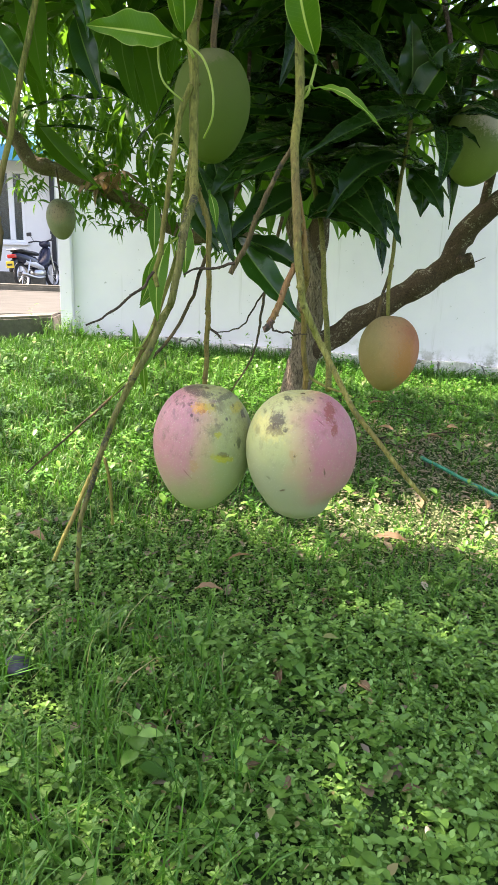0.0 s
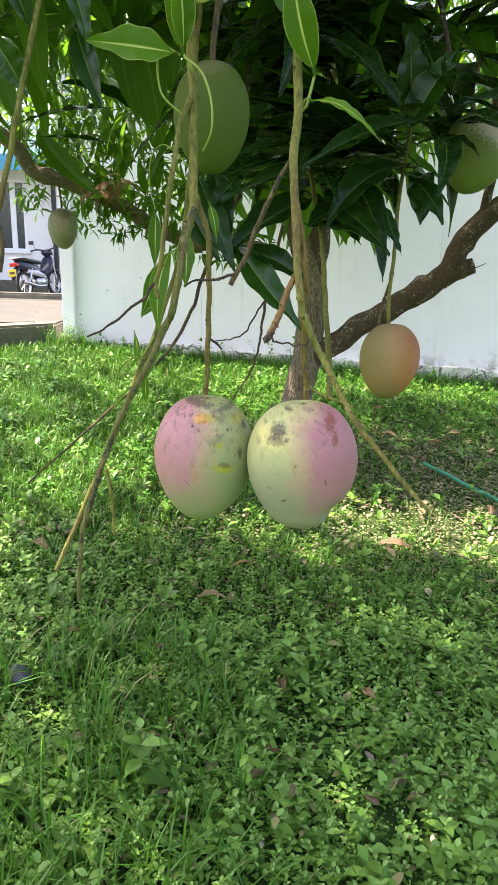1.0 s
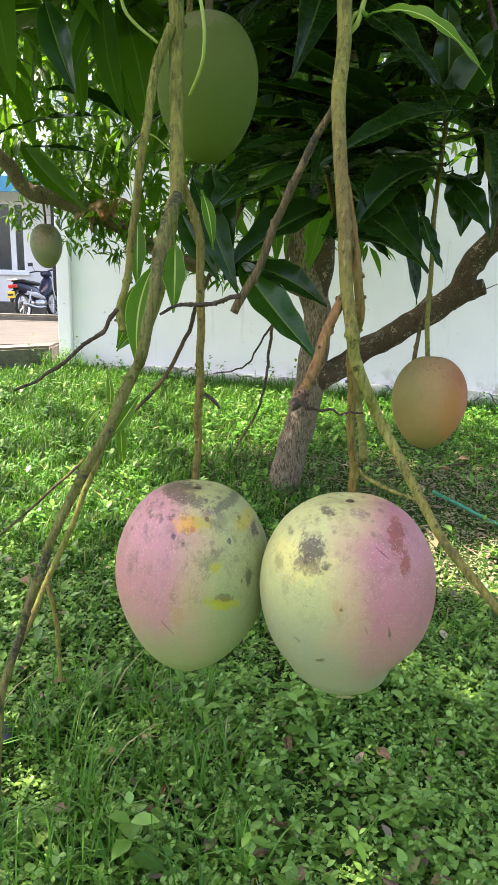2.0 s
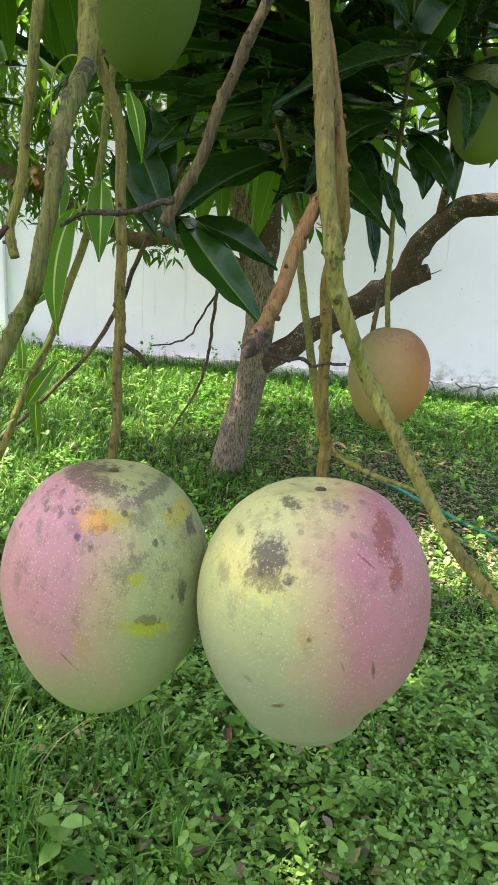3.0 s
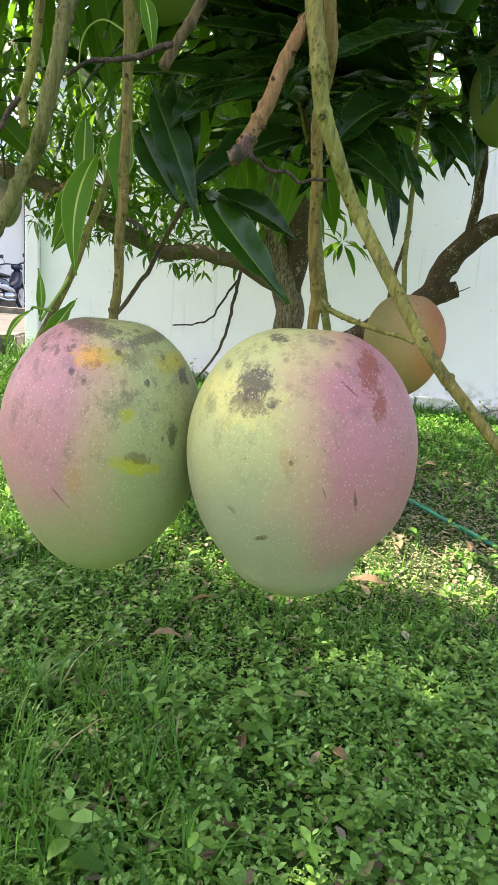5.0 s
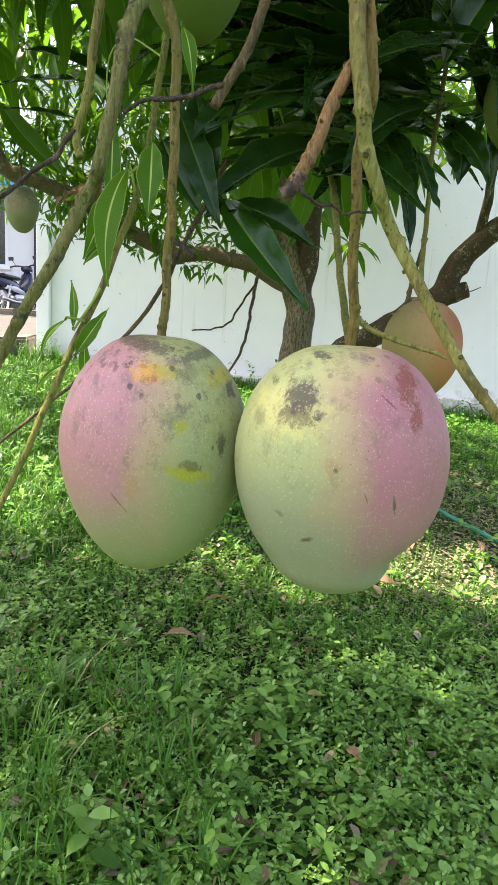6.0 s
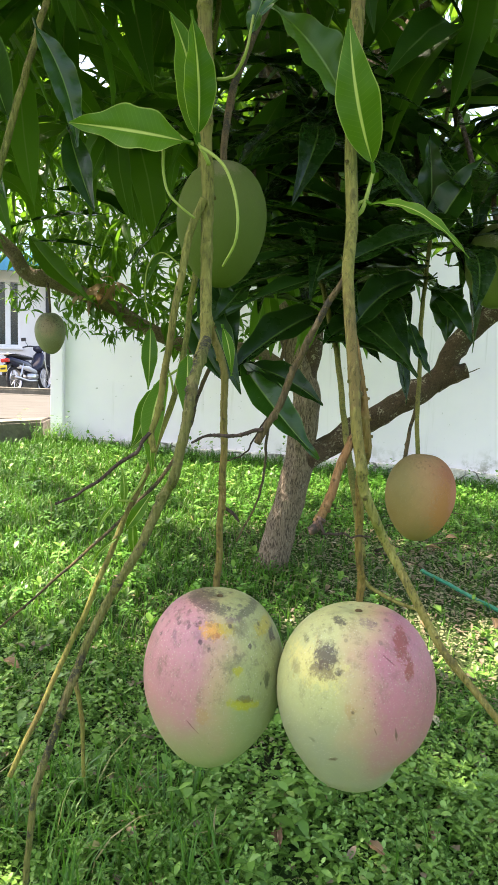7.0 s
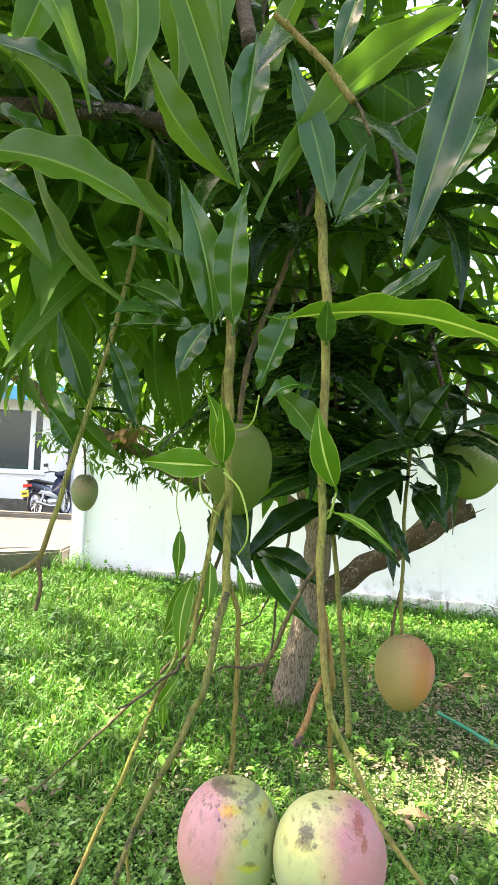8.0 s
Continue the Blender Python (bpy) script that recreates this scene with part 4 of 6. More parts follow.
tube("twig_stub", [(0.027, 0.441, 1.571), (0.022, 0.438, 1.561), (0.017, 0.434, 1.549), (0.013, 0.430, 1.538), (0.010, 0.428, 1.532)], 0.0019, 0.0021, PINKTWIG, tree, "pinkish broken twig stub", 16, 0.0007, 0.09, 4, 0.4, 15, scars=5)
tube("broken_end", [(0.012, 0.428, 1.535), (0.010, 0.428, 1.532), (0.008, 0.427, 1.530), (0.006, 0.427, 1.529)], 0.0019, 0.0021, PLUMTWIG, tree, "withered purplish-brown broken end", 16, 0.0006, 0.16, 3, 0.5, 53, scars=3)
tube("twig", [(0.011, 0.428, 1.534), (0.012, 0.425, 1.530), (0.015, 0.427, 1.529), (0.020, 0.430, 1.528), (0.027, 0.432, 1.526), (0.032, 0.432, 1.526), (0.035, 0.432, 1.526)], 0.0007, 0.0004, DARKTWIG, tree, "dry dark twig", 8, 0.0006, 0.3, 9, 5.0, 16, scars=10)
tube("twig", [(0.022, 0.463, 1.644), (0.012, 0.466, 1.624), (0.002, 0.468, 1.603), (-0.005, 0.469, 1.582), (-0.014, 0.469, 1.567), (-0.017, 0.468, 1.561)], 0.0015, 0.0018, GREYTWIG, tree, "", 14, 0.001, 0.09, 8, 0.6, 17, scars=9)
tube("twig", [(-0.014, 0.469, 1.569), (-0.019, 0.470, 1.568), (-0.028, 0.472, 1.565), (-0.036, 0.474, 1.564), (-0.043, 0.476, 1.562), (-0.049, 0.477, 1.559)], 0.0011, 0.0006, DARKTWIG, tree, "dry dark twig", 8, 0.0007, 0.25, 9, 2.5, 18, scars=14)
tube("branch", [(-0.056, 0.560, 1.881), (-0.053, 0.533, 1.811), (-0.052, 0.530, 1.768), (-0.0493, 0.530, 1.720), (-0.0471, 0.524, 1.671), (-0.0462, 0.516, 1.637), (-0.0452, 0.506, 1.615), (-0.0470, 0.491, 1.599)], 0.0042, 0.0030, GREENTWIG, tree, "pale olive branch with dark mottling", 18, 0.0015, 0.10, 12, 0.8, 19, scars=10)
tube("twig", [(-0.0455, 0.503, 1.611), (-0.047, 0.491, 1.599), (-0.052, 0.481, 1.573), (-0.058, 0.479, 1.542), (-0.063, 0.482, 1.530), (-0.076, 0.473, 1.499), (-0.092, 0.471, 1.470), (-0.106, 0.462, 1.434), (-0.113, 0.458, 1.410), (-0.121, 0.452, 1.377), (-0.124, 0.449, 1.330)], 0.0029, 0.0015, ROUGHTWIG, tree, "rough grey-green twig with sooty crust", 20, 0.0009, 0.14, 18, 0.9, 20, scars=14)
tube("stalk", [(-0.044, 0.511, 1.621), (-0.038, 0.512, 1.604), (-0.034, 0.511, 1.581), (-0.034, 0.505, 1.533), (-0.034, 0.497, 1.476)], 0.0021, 0.0018, OLIVETWIG, tree, "tan fruit stalk", 16, 0.0008, 0.10, 12, 0.7, 21, scars=12)
tube("twig", [(-0.049, 0.523, 1.687), (-0.056, 0.520, 1.668), (-0.062, 0.513, 1.632), (-0.068, 0.516, 1.592), (-0.069, 0.516, 1.581), (-0.071, 0.515, 1.569), (-0.074, 0.514, 1.559), (-0.073, 0.512, 1.552), (-0.072, 0.511, 1.548)], 0.0022, 0.0017, GREENTWIG, tree, "", 14, 0.001, 0.07, 8, 0.5, 22, scars=9)
tube("twig", [(-0.075, 1.172, 2.154), (-0.079, 0.941, 1.866), (-0.075, 0.808, 1.692), (-0.077, 0.795, 1.655), (-0.079, 0.781, 1.619), (-0.086, 0.766, 1.567), (-0.097, 0.757, 1.533), (-0.108, 0.749, 1.499), (-0.118, 0.743, 1.474), (-0.128, 0.736, 1.450), (-0.139, 0.727, 1.417), (-0.150, 0.719, 1.390), (-0.160, 0.714, 1.363), (-0.173, 0.710, 1.335), (-0.192, 0.691, 1.286), (-0.210, 0.674, 1.241)], 0.0036, 0.0024, GREENTWIG, tree, "", 12, 0.003, 0.06, 8, 0.5, 44, scars=8)
tube("spur", [(-0.035, 0.514, 1.519), (-0.028, 0.510, 1.516), (-0.024, 0.507, 1.512)], 0.0011, 0.0007, DARKTWIG, tree, "", 8, 0.001, 0.2, 4, 0.8, 45)
for pts in [[(-0.108, 0.749, 1.499), (-0.114, 0.743, 1.485), (-0.128, 0.736, 1.461)], [(-0.088, 0.766, 1.563), (-0.091, 0.765, 1.579), (-0.094, 0.764, 1.588)], [(-0.120, 0.741, 1.468), (-0.126, 0.733, 1.470), (-0.131, 0.728, 1.471)], [(-0.083, 0.772, 1.589), (-0.096, 0.773, 1.580), (-0.108, 0.781, 1.571)]] + [[(0.026, 0.483, 1.672), (0.030, 0.481, 1.675), (0.032, 0.481, 1.682), (0.035, 0.483, 1.695)], [(0.027, 0.483, 1.674), (0.029, 0.482, 1.679), (0.033, 0.481, 1.680)], [(-0.046, 0.502, 1.699), (-0.048, 0.500, 1.703), (-0.052, 0.500, 1.709)]]:
    tube("leaf_stalk", pts, 0.0012, 0.0009, YOUNG, tree, "", 8, 0.003, 0.05, 0, 0.2, 52)
tube("leaf_stalk", [(-0.050, 0.489, 1.704), (-0.038, 0.477, 1.693), (-0.031, 0.465, 1.675), (-0.030, 0.463, 1.657), (-0.036, 0.471, 1.645)], 0.0009, 0.0006, YOUNG, tree, "", 8, 0.003, 0.1, 0, 0.2, 46)
tube("leaf_stalk", [(-0.054, 0.500, 1.708), (-0.067, 0.501, 1.713), (-0.069, 0.499, 1.697), (-0.065, 0.496, 1.682), (-0.052, 0.495, 1.671)], 0.0009, 0.0006, YOUNG, tree, "", 8, 0.003, 0.1, 0, 0.2, 47)
tube("leaf_stalk", [(-0.043, 0.493, 1.737), (-0.035, 0.494, 1.739), (-0.029, 0.484, 1.746), (-0.026, 0.487, 1.764)], 0.0009, 0.0006, YOUNG, tree, "", 8, 0.003, 0.1, 0, 0.2, 48)
tube("leaf_stalk", [(-0.076, 0.802, 1.673), (-0.113, 0.870, 1.706), (-0.129, 0.868, 1.692), (-0.131, 0.864, 1.660), (-0.124, 0.860, 1.631)], 0.0009, 0.0006, YOUNG, tree, "", 8, 0.003, 0.1, 0, 0.2, 49)
tube("twig", [(-0.074, 0.513, 1.558), (-0.077, 0.512, 1.554), (-0.102, 0.507, 1.531), (-0.124, 0.503, 1.519)], 0.0012, 0.0007, DARKTWIG, tree, "dry dark twig", 8, 0.001, 0.25, 10, 2.2, 23, scars=14)
tube("twig", [(-0.113, 0.505, 1.415), (-0.109, 0.504, 1.393), (-0.107, 0.500, 1.361)], 0.0014, 0.001, GREENTWIG, tree, "", 8, 0.003, 0.1, 4, 0.5, 24)
tube("branch", [(-0.179, 0.850, 2.183), (-0.178, 0.760, 2.003), (-0.181, 0.710, 1.903), (-0.191, 0.680, 1.824), (-0.198, 0.670, 1.785), (-0.212, 0.655, 1.716), (-0.228, 0.648, 1.645), (-0.240, 0.647, 1.610), (-0.266, 0.647, 1.593)], 0.0024, 0.0027, GREENTWIG, tree, "", 12, 0.004, 0.06, 8, 0.5, 25)
tube("twig", [(-0.240, 0.647, 1.610), (-0.236, 0.647, 1.585), (-0.239, 0.647, 1.559)], 0.0026, 0.0018, GREYTWIG, tree, "", 10, 0.003, 0.1, 3, 0.5, 26)
tube("stalk", [(0.335, 1.449, 2.096), (0.265, 1.237, 1.899), (0.224, 1.095, 1.769), (0.210, 1.046, 1.708), (0.198, 1.008, 1.647), (0.191, 0.970, 1.586), (0.180, 0.926, 1.542), (0.177, 0.898, 1.499)], 0.0036, 0.0026, GREENTWIG, tree, "", 10, 0.004, 0.08, 6, 0.5, 27)
tube("twig", [(0.187, 0.948, 1.563), (0.171, 0.920, 1.520), (0.164, 0.910, 1.487)], 0.002, 0.0024, GREYTWIG, tree, "", 8, 0.003, 0.1, 3, 0.5, 28)
tube("twig", [(0.032, 1.639, 2.214), (0.066, 1.339, 1.892), (0.079, 1.074, 1.695), (0.084, 1.031, 1.653), (0.091, 0.999, 1.613), (0.092, 0.929, 1.553), (0.089, 0.804, 1.479), (0.081, 0.689, 1.440)], 0.0042, 0.0034, GREENTWIG, tree, "", 10, 0.004, 0.06, 6, 0.4, 29)
tube("twig", [(0.048, 1.313, 1.638), (0.031, 1.282, 1.556), (0.020, 1.250, 1.507), (0.010, 1.073, 1.458), (-0.002, 0.961, 1.424), (-0.026, 0.873, 1.397)], 0.0034, 0.001, GREYTWIG, tree, "", 8, 0.004, 0.12, 6, 0.8, 30)
tube("twig", [(0.020, 1.240, 1.509), (-0.007, 1.210, 1.464), (-0.018, 1.196, 1.449), (-0.039, 1.175, 1.441), (-0.066, 1.156, 1.439)], 0.0017, 0.0010, DARKTWIG, tree, "dry dark twig", 8, 0.002, 0.25, 9, 2.0, 40, scars=14)
tube("twig", [(-0.033, 1.333, 1.690), (-0.093, 1.240, 1.548), (-0.099, 1.091, 1.498), (-0.122, 0.988, 1.448), (-0.167, 0.958, 1.398), (-0.206, 0.926, 1.361), (-0.307, 0.879, 1.269)], 0.0042, 0.0012, GREYTWIG, tree, "", 8, 0.006, 0.1, 8, 0.7, 41)
tube("twig", [(-0.028, 0.462, 2.046), (-0.010, 0.463, 2.032), (0.011, 0.455, 2.004), (0.026, 0.451, 1.985), (0.033, 0.447, 1.973)], 0.0024, 0.0028, OLIVETWIG, tree, "bare brown twig", 12, 0.0015, 0.08, 7, 1.0, 42, scars=8)
tube("twig", [(0.029, 0.449, 1.980), (0.038, 0.447, 1.965), (0.045, 0.446, 1.947)], 0.0014, 0.0012, GREYTWIG, tree, "", 8, 0.002, 0.15, 4, 0.6, 43)

EYE = Vector(PATH[0][1])


def hang_leaves(rows, material, seed, waves=1.0):
    """Leaves of their own: base, tip, width, how far the face turns from the sky to the open side, arching; waves: how wavy their margins are."""
    rng = random.Random(seed)
    for bx, by, bz, tx, ty, tz, width, facing, sag in rows:
        base, tip = Vector((bx, by, bz)), Vector((tx, ty, tz))
        length = (tip - base).length
        side = Vector((rng.uniform(-0.3, 0.3), -1.0, 0.25))
        normal = side.normalized() * facing + Vector((0, 0, 1)) * (1 - facing)
        me = mesh_of("leaf", *leaf_shape(length, width, sag, rng.uniform(0.12, 0.45), waves * rng.uniform(0.03, 0.075), 0.0, rng.random(), 26, 0.07)[:2], material, True, leaf_shape(length, width, 0, 0, 0, 0, 0, 26, 0.07)[2])
        part("leaf", me, material, tree).matrix_local = leaf_pose(base, tip, normal)


hang_leaves([
    (-0.063, 0.523, 1.816, -0.099, 0.516, 1.942, 0.030, 0.85, 0.05),
    (-0.050, 0.518, 1.815, -0.042, 0.497, 1.934, 0.028, 0.85, 0.03),
    (-0.061, 0.532, 1.825, -0.062, 0.557, 1.935, 0.023, 0.80, 0.00),
    (-0.068, 0.522, 1.829, -0.092, 0.504, 1.776, 0.021, 0.70, 0.00),
    (-0.001, 0.533, 1.847, -0.028, 0.526, 1.773, 0.029, 0.80, 0.05),
    (-0.081, 0.542, 1.827, -0.167, 0.590, 1.834, 0.027, 0.50, 0.05),
    (-0.095, 0.571, 1.847, -0.175, 0.627, 1.883, 0.031, 0.60, 0.05),
], LEAF, 1, 1.7)
hang_leaves([
    (-0.052, 0.500, 1.708, -0.066, 0.487, 1.764, 0.021, 0.95, 0.03),
    (-0.051, 0.496, 1.708, -0.055, 0.476, 1.760, 0.016, 0.95, 0.02),
    (-0.055, 0.500, 1.709, -0.112, 0.481, 1.710, 0.024, 0.90, 0.05),
    (-0.124, 0.860, 1.632, -0.124, 0.851, 1.563, 0.017, 0.95, 0.05),
], YOUNG, 2)
hang_leaves([
    (0.022, 0.475, 1.802, 0.020, 0.454, 1.830, 0.015, 0.70, 0.00),
    (0.047, 0.474, 1.829, 0.113, 0.493, 1.879, 0.017, 0.50, 0.03),
    (0.018, 0.496, 1.772, -0.023, 0.466, 1.755, 0.019, 0.60, 0.15),
    (0.028, 0.490, 1.900, 0.071, 0.509, 1.950, 0.022, 0.60, 0.03),
    (0.026, 0.491, 1.898, 0.073, 0.520, 1.921, 0.017, 0.50, 0.05),
    (0.025, 0.500, 1.909, -0.017, 0.512, 2.053, 0.028, 0.70, 0.03),
], LEAF, 3)
hang_leaves([
    (0.142, 0.482, 2.118, 0.074, 0.473, 1.859, 0.036, 0.80, -0.05),
], LEAF, 20, 2.2)
hang_leaves([
    (-0.024, 0.503, 1.829, 0.150, 0.375, 1.770, 0.043, -0.45, 0.12),
], YOUNG, 15)
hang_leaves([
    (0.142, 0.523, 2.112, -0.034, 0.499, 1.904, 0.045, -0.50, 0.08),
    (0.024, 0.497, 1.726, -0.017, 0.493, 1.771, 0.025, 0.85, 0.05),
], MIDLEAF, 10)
hang_leaves([
    (0.035, 0.482, 1.693, 0.017, 0.465, 1.754, 0.020, 0.95, 0.10),
    (0.031, 0.481, 1.680, 0.076, 0.456, 1.651, 0.007, 0.55, 0.20),
], YOUNG, 4)
hang_leaves([
    (-0.041, 0.511, 2.064, -0.049, 0.496, 1.958, 0.030, 0.70, 0.00),
    (-0.205, 0.673, 1.766, -0.234, 0.647, 1.859, 0.028, 0.75, 0.03),
    (-0.187, 0.669, 1.840, -0.156, 0.674, 1.753, 0.022, 0.70, 0.03),
    (-0.214, 0.675, 1.718, -0.240, 0.652, 1.765, 0.027, 0.70, 0.02),
    (-0.287, 0.561, 1.970, -0.227, 0.544, 1.928, 0.025, 0.60, 0.03),
], LEAF, 5)
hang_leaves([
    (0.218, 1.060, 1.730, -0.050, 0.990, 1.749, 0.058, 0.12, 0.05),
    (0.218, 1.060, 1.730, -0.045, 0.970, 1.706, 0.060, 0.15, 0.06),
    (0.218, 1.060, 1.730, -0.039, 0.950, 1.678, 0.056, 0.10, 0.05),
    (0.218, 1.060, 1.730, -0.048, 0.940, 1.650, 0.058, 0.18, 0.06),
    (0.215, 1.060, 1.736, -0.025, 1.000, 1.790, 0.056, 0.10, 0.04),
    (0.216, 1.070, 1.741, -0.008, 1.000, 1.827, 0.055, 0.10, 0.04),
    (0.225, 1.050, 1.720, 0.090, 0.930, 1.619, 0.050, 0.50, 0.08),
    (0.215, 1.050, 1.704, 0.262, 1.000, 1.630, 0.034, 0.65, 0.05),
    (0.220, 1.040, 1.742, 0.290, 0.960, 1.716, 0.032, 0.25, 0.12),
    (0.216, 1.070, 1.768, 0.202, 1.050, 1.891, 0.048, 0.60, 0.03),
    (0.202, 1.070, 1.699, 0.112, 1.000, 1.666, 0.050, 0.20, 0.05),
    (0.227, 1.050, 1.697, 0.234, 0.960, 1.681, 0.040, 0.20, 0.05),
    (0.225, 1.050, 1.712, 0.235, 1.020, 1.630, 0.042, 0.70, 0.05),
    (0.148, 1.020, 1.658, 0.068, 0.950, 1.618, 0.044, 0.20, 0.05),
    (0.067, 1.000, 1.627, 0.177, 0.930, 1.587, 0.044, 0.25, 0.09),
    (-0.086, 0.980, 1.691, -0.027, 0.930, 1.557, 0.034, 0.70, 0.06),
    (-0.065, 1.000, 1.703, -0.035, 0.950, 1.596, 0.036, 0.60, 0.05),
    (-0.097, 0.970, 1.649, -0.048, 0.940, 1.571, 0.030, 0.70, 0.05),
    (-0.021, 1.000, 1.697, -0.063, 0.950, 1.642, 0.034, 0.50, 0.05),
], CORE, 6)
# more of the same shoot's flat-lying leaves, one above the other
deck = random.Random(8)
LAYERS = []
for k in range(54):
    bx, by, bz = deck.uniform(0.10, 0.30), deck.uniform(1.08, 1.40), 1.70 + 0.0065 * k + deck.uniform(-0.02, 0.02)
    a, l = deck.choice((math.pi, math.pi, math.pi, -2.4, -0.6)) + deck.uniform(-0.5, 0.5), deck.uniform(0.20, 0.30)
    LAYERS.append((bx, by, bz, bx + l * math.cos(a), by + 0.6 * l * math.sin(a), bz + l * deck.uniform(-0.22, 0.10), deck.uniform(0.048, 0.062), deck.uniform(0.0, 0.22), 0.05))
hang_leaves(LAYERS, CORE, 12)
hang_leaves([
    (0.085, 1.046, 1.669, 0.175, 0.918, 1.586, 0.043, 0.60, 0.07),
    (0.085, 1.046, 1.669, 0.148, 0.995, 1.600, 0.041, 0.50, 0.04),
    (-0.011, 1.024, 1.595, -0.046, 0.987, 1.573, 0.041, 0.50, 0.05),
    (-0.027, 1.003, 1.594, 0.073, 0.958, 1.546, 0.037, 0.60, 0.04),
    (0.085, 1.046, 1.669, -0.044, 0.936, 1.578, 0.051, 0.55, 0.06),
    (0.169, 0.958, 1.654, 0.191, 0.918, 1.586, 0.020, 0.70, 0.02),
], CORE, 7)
hang_leaves([
    (-0.035, 1.006, 1.601, 0.069, 0.940, 1.482, 0.042, 0.75, 0.06),
], LEAF, 17)
hang_leaves([
    (0.205, 1.050, 1.752, 0.272, 1.030, 1.867, 0.050, 0.60, 0.03),
], LEAF, 18)
hang_leaves([
    (-0.565, 2.000, 2.024, -0.286, 1.950, 1.906, 0.062, 0.40, 0.06),
    (-0.400, 2.000, 1.961, -0.646, 1.950, 1.905, 0.064, 0.30, 0.05),
    (-0.417, 2.000, 1.872, -0.589, 1.950, 1.873, 0.034, 0.40, 0.02),
    (-0.255, 1.022, 1.876, -0.213, 0.991, 1.768, 0.035, 0.70, 0.03),
    (-0.280, 0.792, 1.801, -0.237, 0.751, 1.730, 0.023, 0.80, 0.02),
], LEAF, 8)
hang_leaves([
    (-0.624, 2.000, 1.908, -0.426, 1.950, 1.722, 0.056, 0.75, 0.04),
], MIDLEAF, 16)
hang_leaves([
    (-0.094, 0.764, 1.589, -0.102, 0.733, 1.495, 0.020, 0.95, 0.10),
    (-0.076, 0.760, 1.606, -0.075, 0.740, 1.546, 0.020, 0.90, 0.06),
    (-0.101, 0.772, 1.534, -0.128, 0.768, 1.510, 0.012, 0.80, 0.19),
    (-0.108, 0.782, 1.572, -0.126, 0.758, 1.514, 0.018, 0.90, 0.12),
    (-0.128, 0.736, 1.461, -0.132, 0.745, 1.498, 0.007, 0.95, 0.07),
    (-0.126, 0.731, 1.442, -0.102, 0.739, 1.479, 0.012, 0.90, 0.10),
    (-0.131, 0.728, 1.471, -0.148, 0.721, 1.438, 0.005, 0.90, 0.19),
    (-0.119, 0.734, 1.456, -0.118, 0.736, 1.417, 0.009, 0.90, 0.07),
    (-0.130, 0.731, 1.438, -0.154, 0.725, 1.412, 0.004, 0.90, 0.17),
    (-0.039, 0.574, 1.622, -0.032, 0.567, 1.590, 0.007, 0.90, 0.17),
], YOUNG, 9)


# broad leaves overhead, close by, in a green brightened to stand for light from above
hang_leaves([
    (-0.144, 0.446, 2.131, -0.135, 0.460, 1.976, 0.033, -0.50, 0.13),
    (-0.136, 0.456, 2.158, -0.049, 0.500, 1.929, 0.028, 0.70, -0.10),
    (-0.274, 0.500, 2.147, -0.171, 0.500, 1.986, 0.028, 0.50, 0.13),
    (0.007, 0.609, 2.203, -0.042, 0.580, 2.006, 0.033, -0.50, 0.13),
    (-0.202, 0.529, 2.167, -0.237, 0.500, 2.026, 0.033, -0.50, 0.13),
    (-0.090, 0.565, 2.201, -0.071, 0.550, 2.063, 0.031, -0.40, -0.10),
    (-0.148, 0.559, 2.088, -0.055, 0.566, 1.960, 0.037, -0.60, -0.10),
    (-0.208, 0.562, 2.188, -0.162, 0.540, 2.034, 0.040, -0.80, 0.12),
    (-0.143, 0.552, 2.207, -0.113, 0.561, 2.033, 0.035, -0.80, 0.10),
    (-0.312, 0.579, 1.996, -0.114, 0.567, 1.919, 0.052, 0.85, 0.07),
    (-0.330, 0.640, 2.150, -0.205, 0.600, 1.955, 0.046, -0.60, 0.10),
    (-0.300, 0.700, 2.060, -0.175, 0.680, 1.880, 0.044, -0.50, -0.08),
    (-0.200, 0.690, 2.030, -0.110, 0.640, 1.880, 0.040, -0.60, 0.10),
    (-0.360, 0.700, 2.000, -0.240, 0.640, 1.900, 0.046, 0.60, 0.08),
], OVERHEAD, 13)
hang_leaves([
    (-0.276, 0.500, 2.048, -0.160, 0.500, 1.994, 0.030, 0.60, 0.05),
    (-0.096, 0.580, 1.899, -0.159, 0.520, 1.884, 0.028, 0.70, 0.05),
    (-0.093, 0.580, 1.834, -0.146, 0.500, 1.825, 0.032, 0.70, 0.06),
    (0.049, 0.550, 2.144, 0.025, 0.540, 2.048, 0.020, 0.80, 0.03),
    (0.173, 0.500, 2.042, 0.116, 0.500, 2.013, 0.022, 0.70, 0.05),
    (0.040, 0.600, 1.940, 0.117, 0.560, 1.961, 0.024, 0.50, 0.05),
    (0.036, 0.600, 1.943, 0.064, 0.600, 2.020, 0.024, 0.80, 0.03),
    (0.243, 0.720, 2.023, 0.097, 0.660, 2.007, 0.050, 0.25, 0.05),
    (-0.309, 0.600, 2.048, -0.217, 0.580, 1.981, 0.036, 0.40, 0.05),
    (0.193, 0.660, 2.088, 0.139, 0.600, 1.982, 0.040, 0.50, 0.05),
], LEAF, 14)


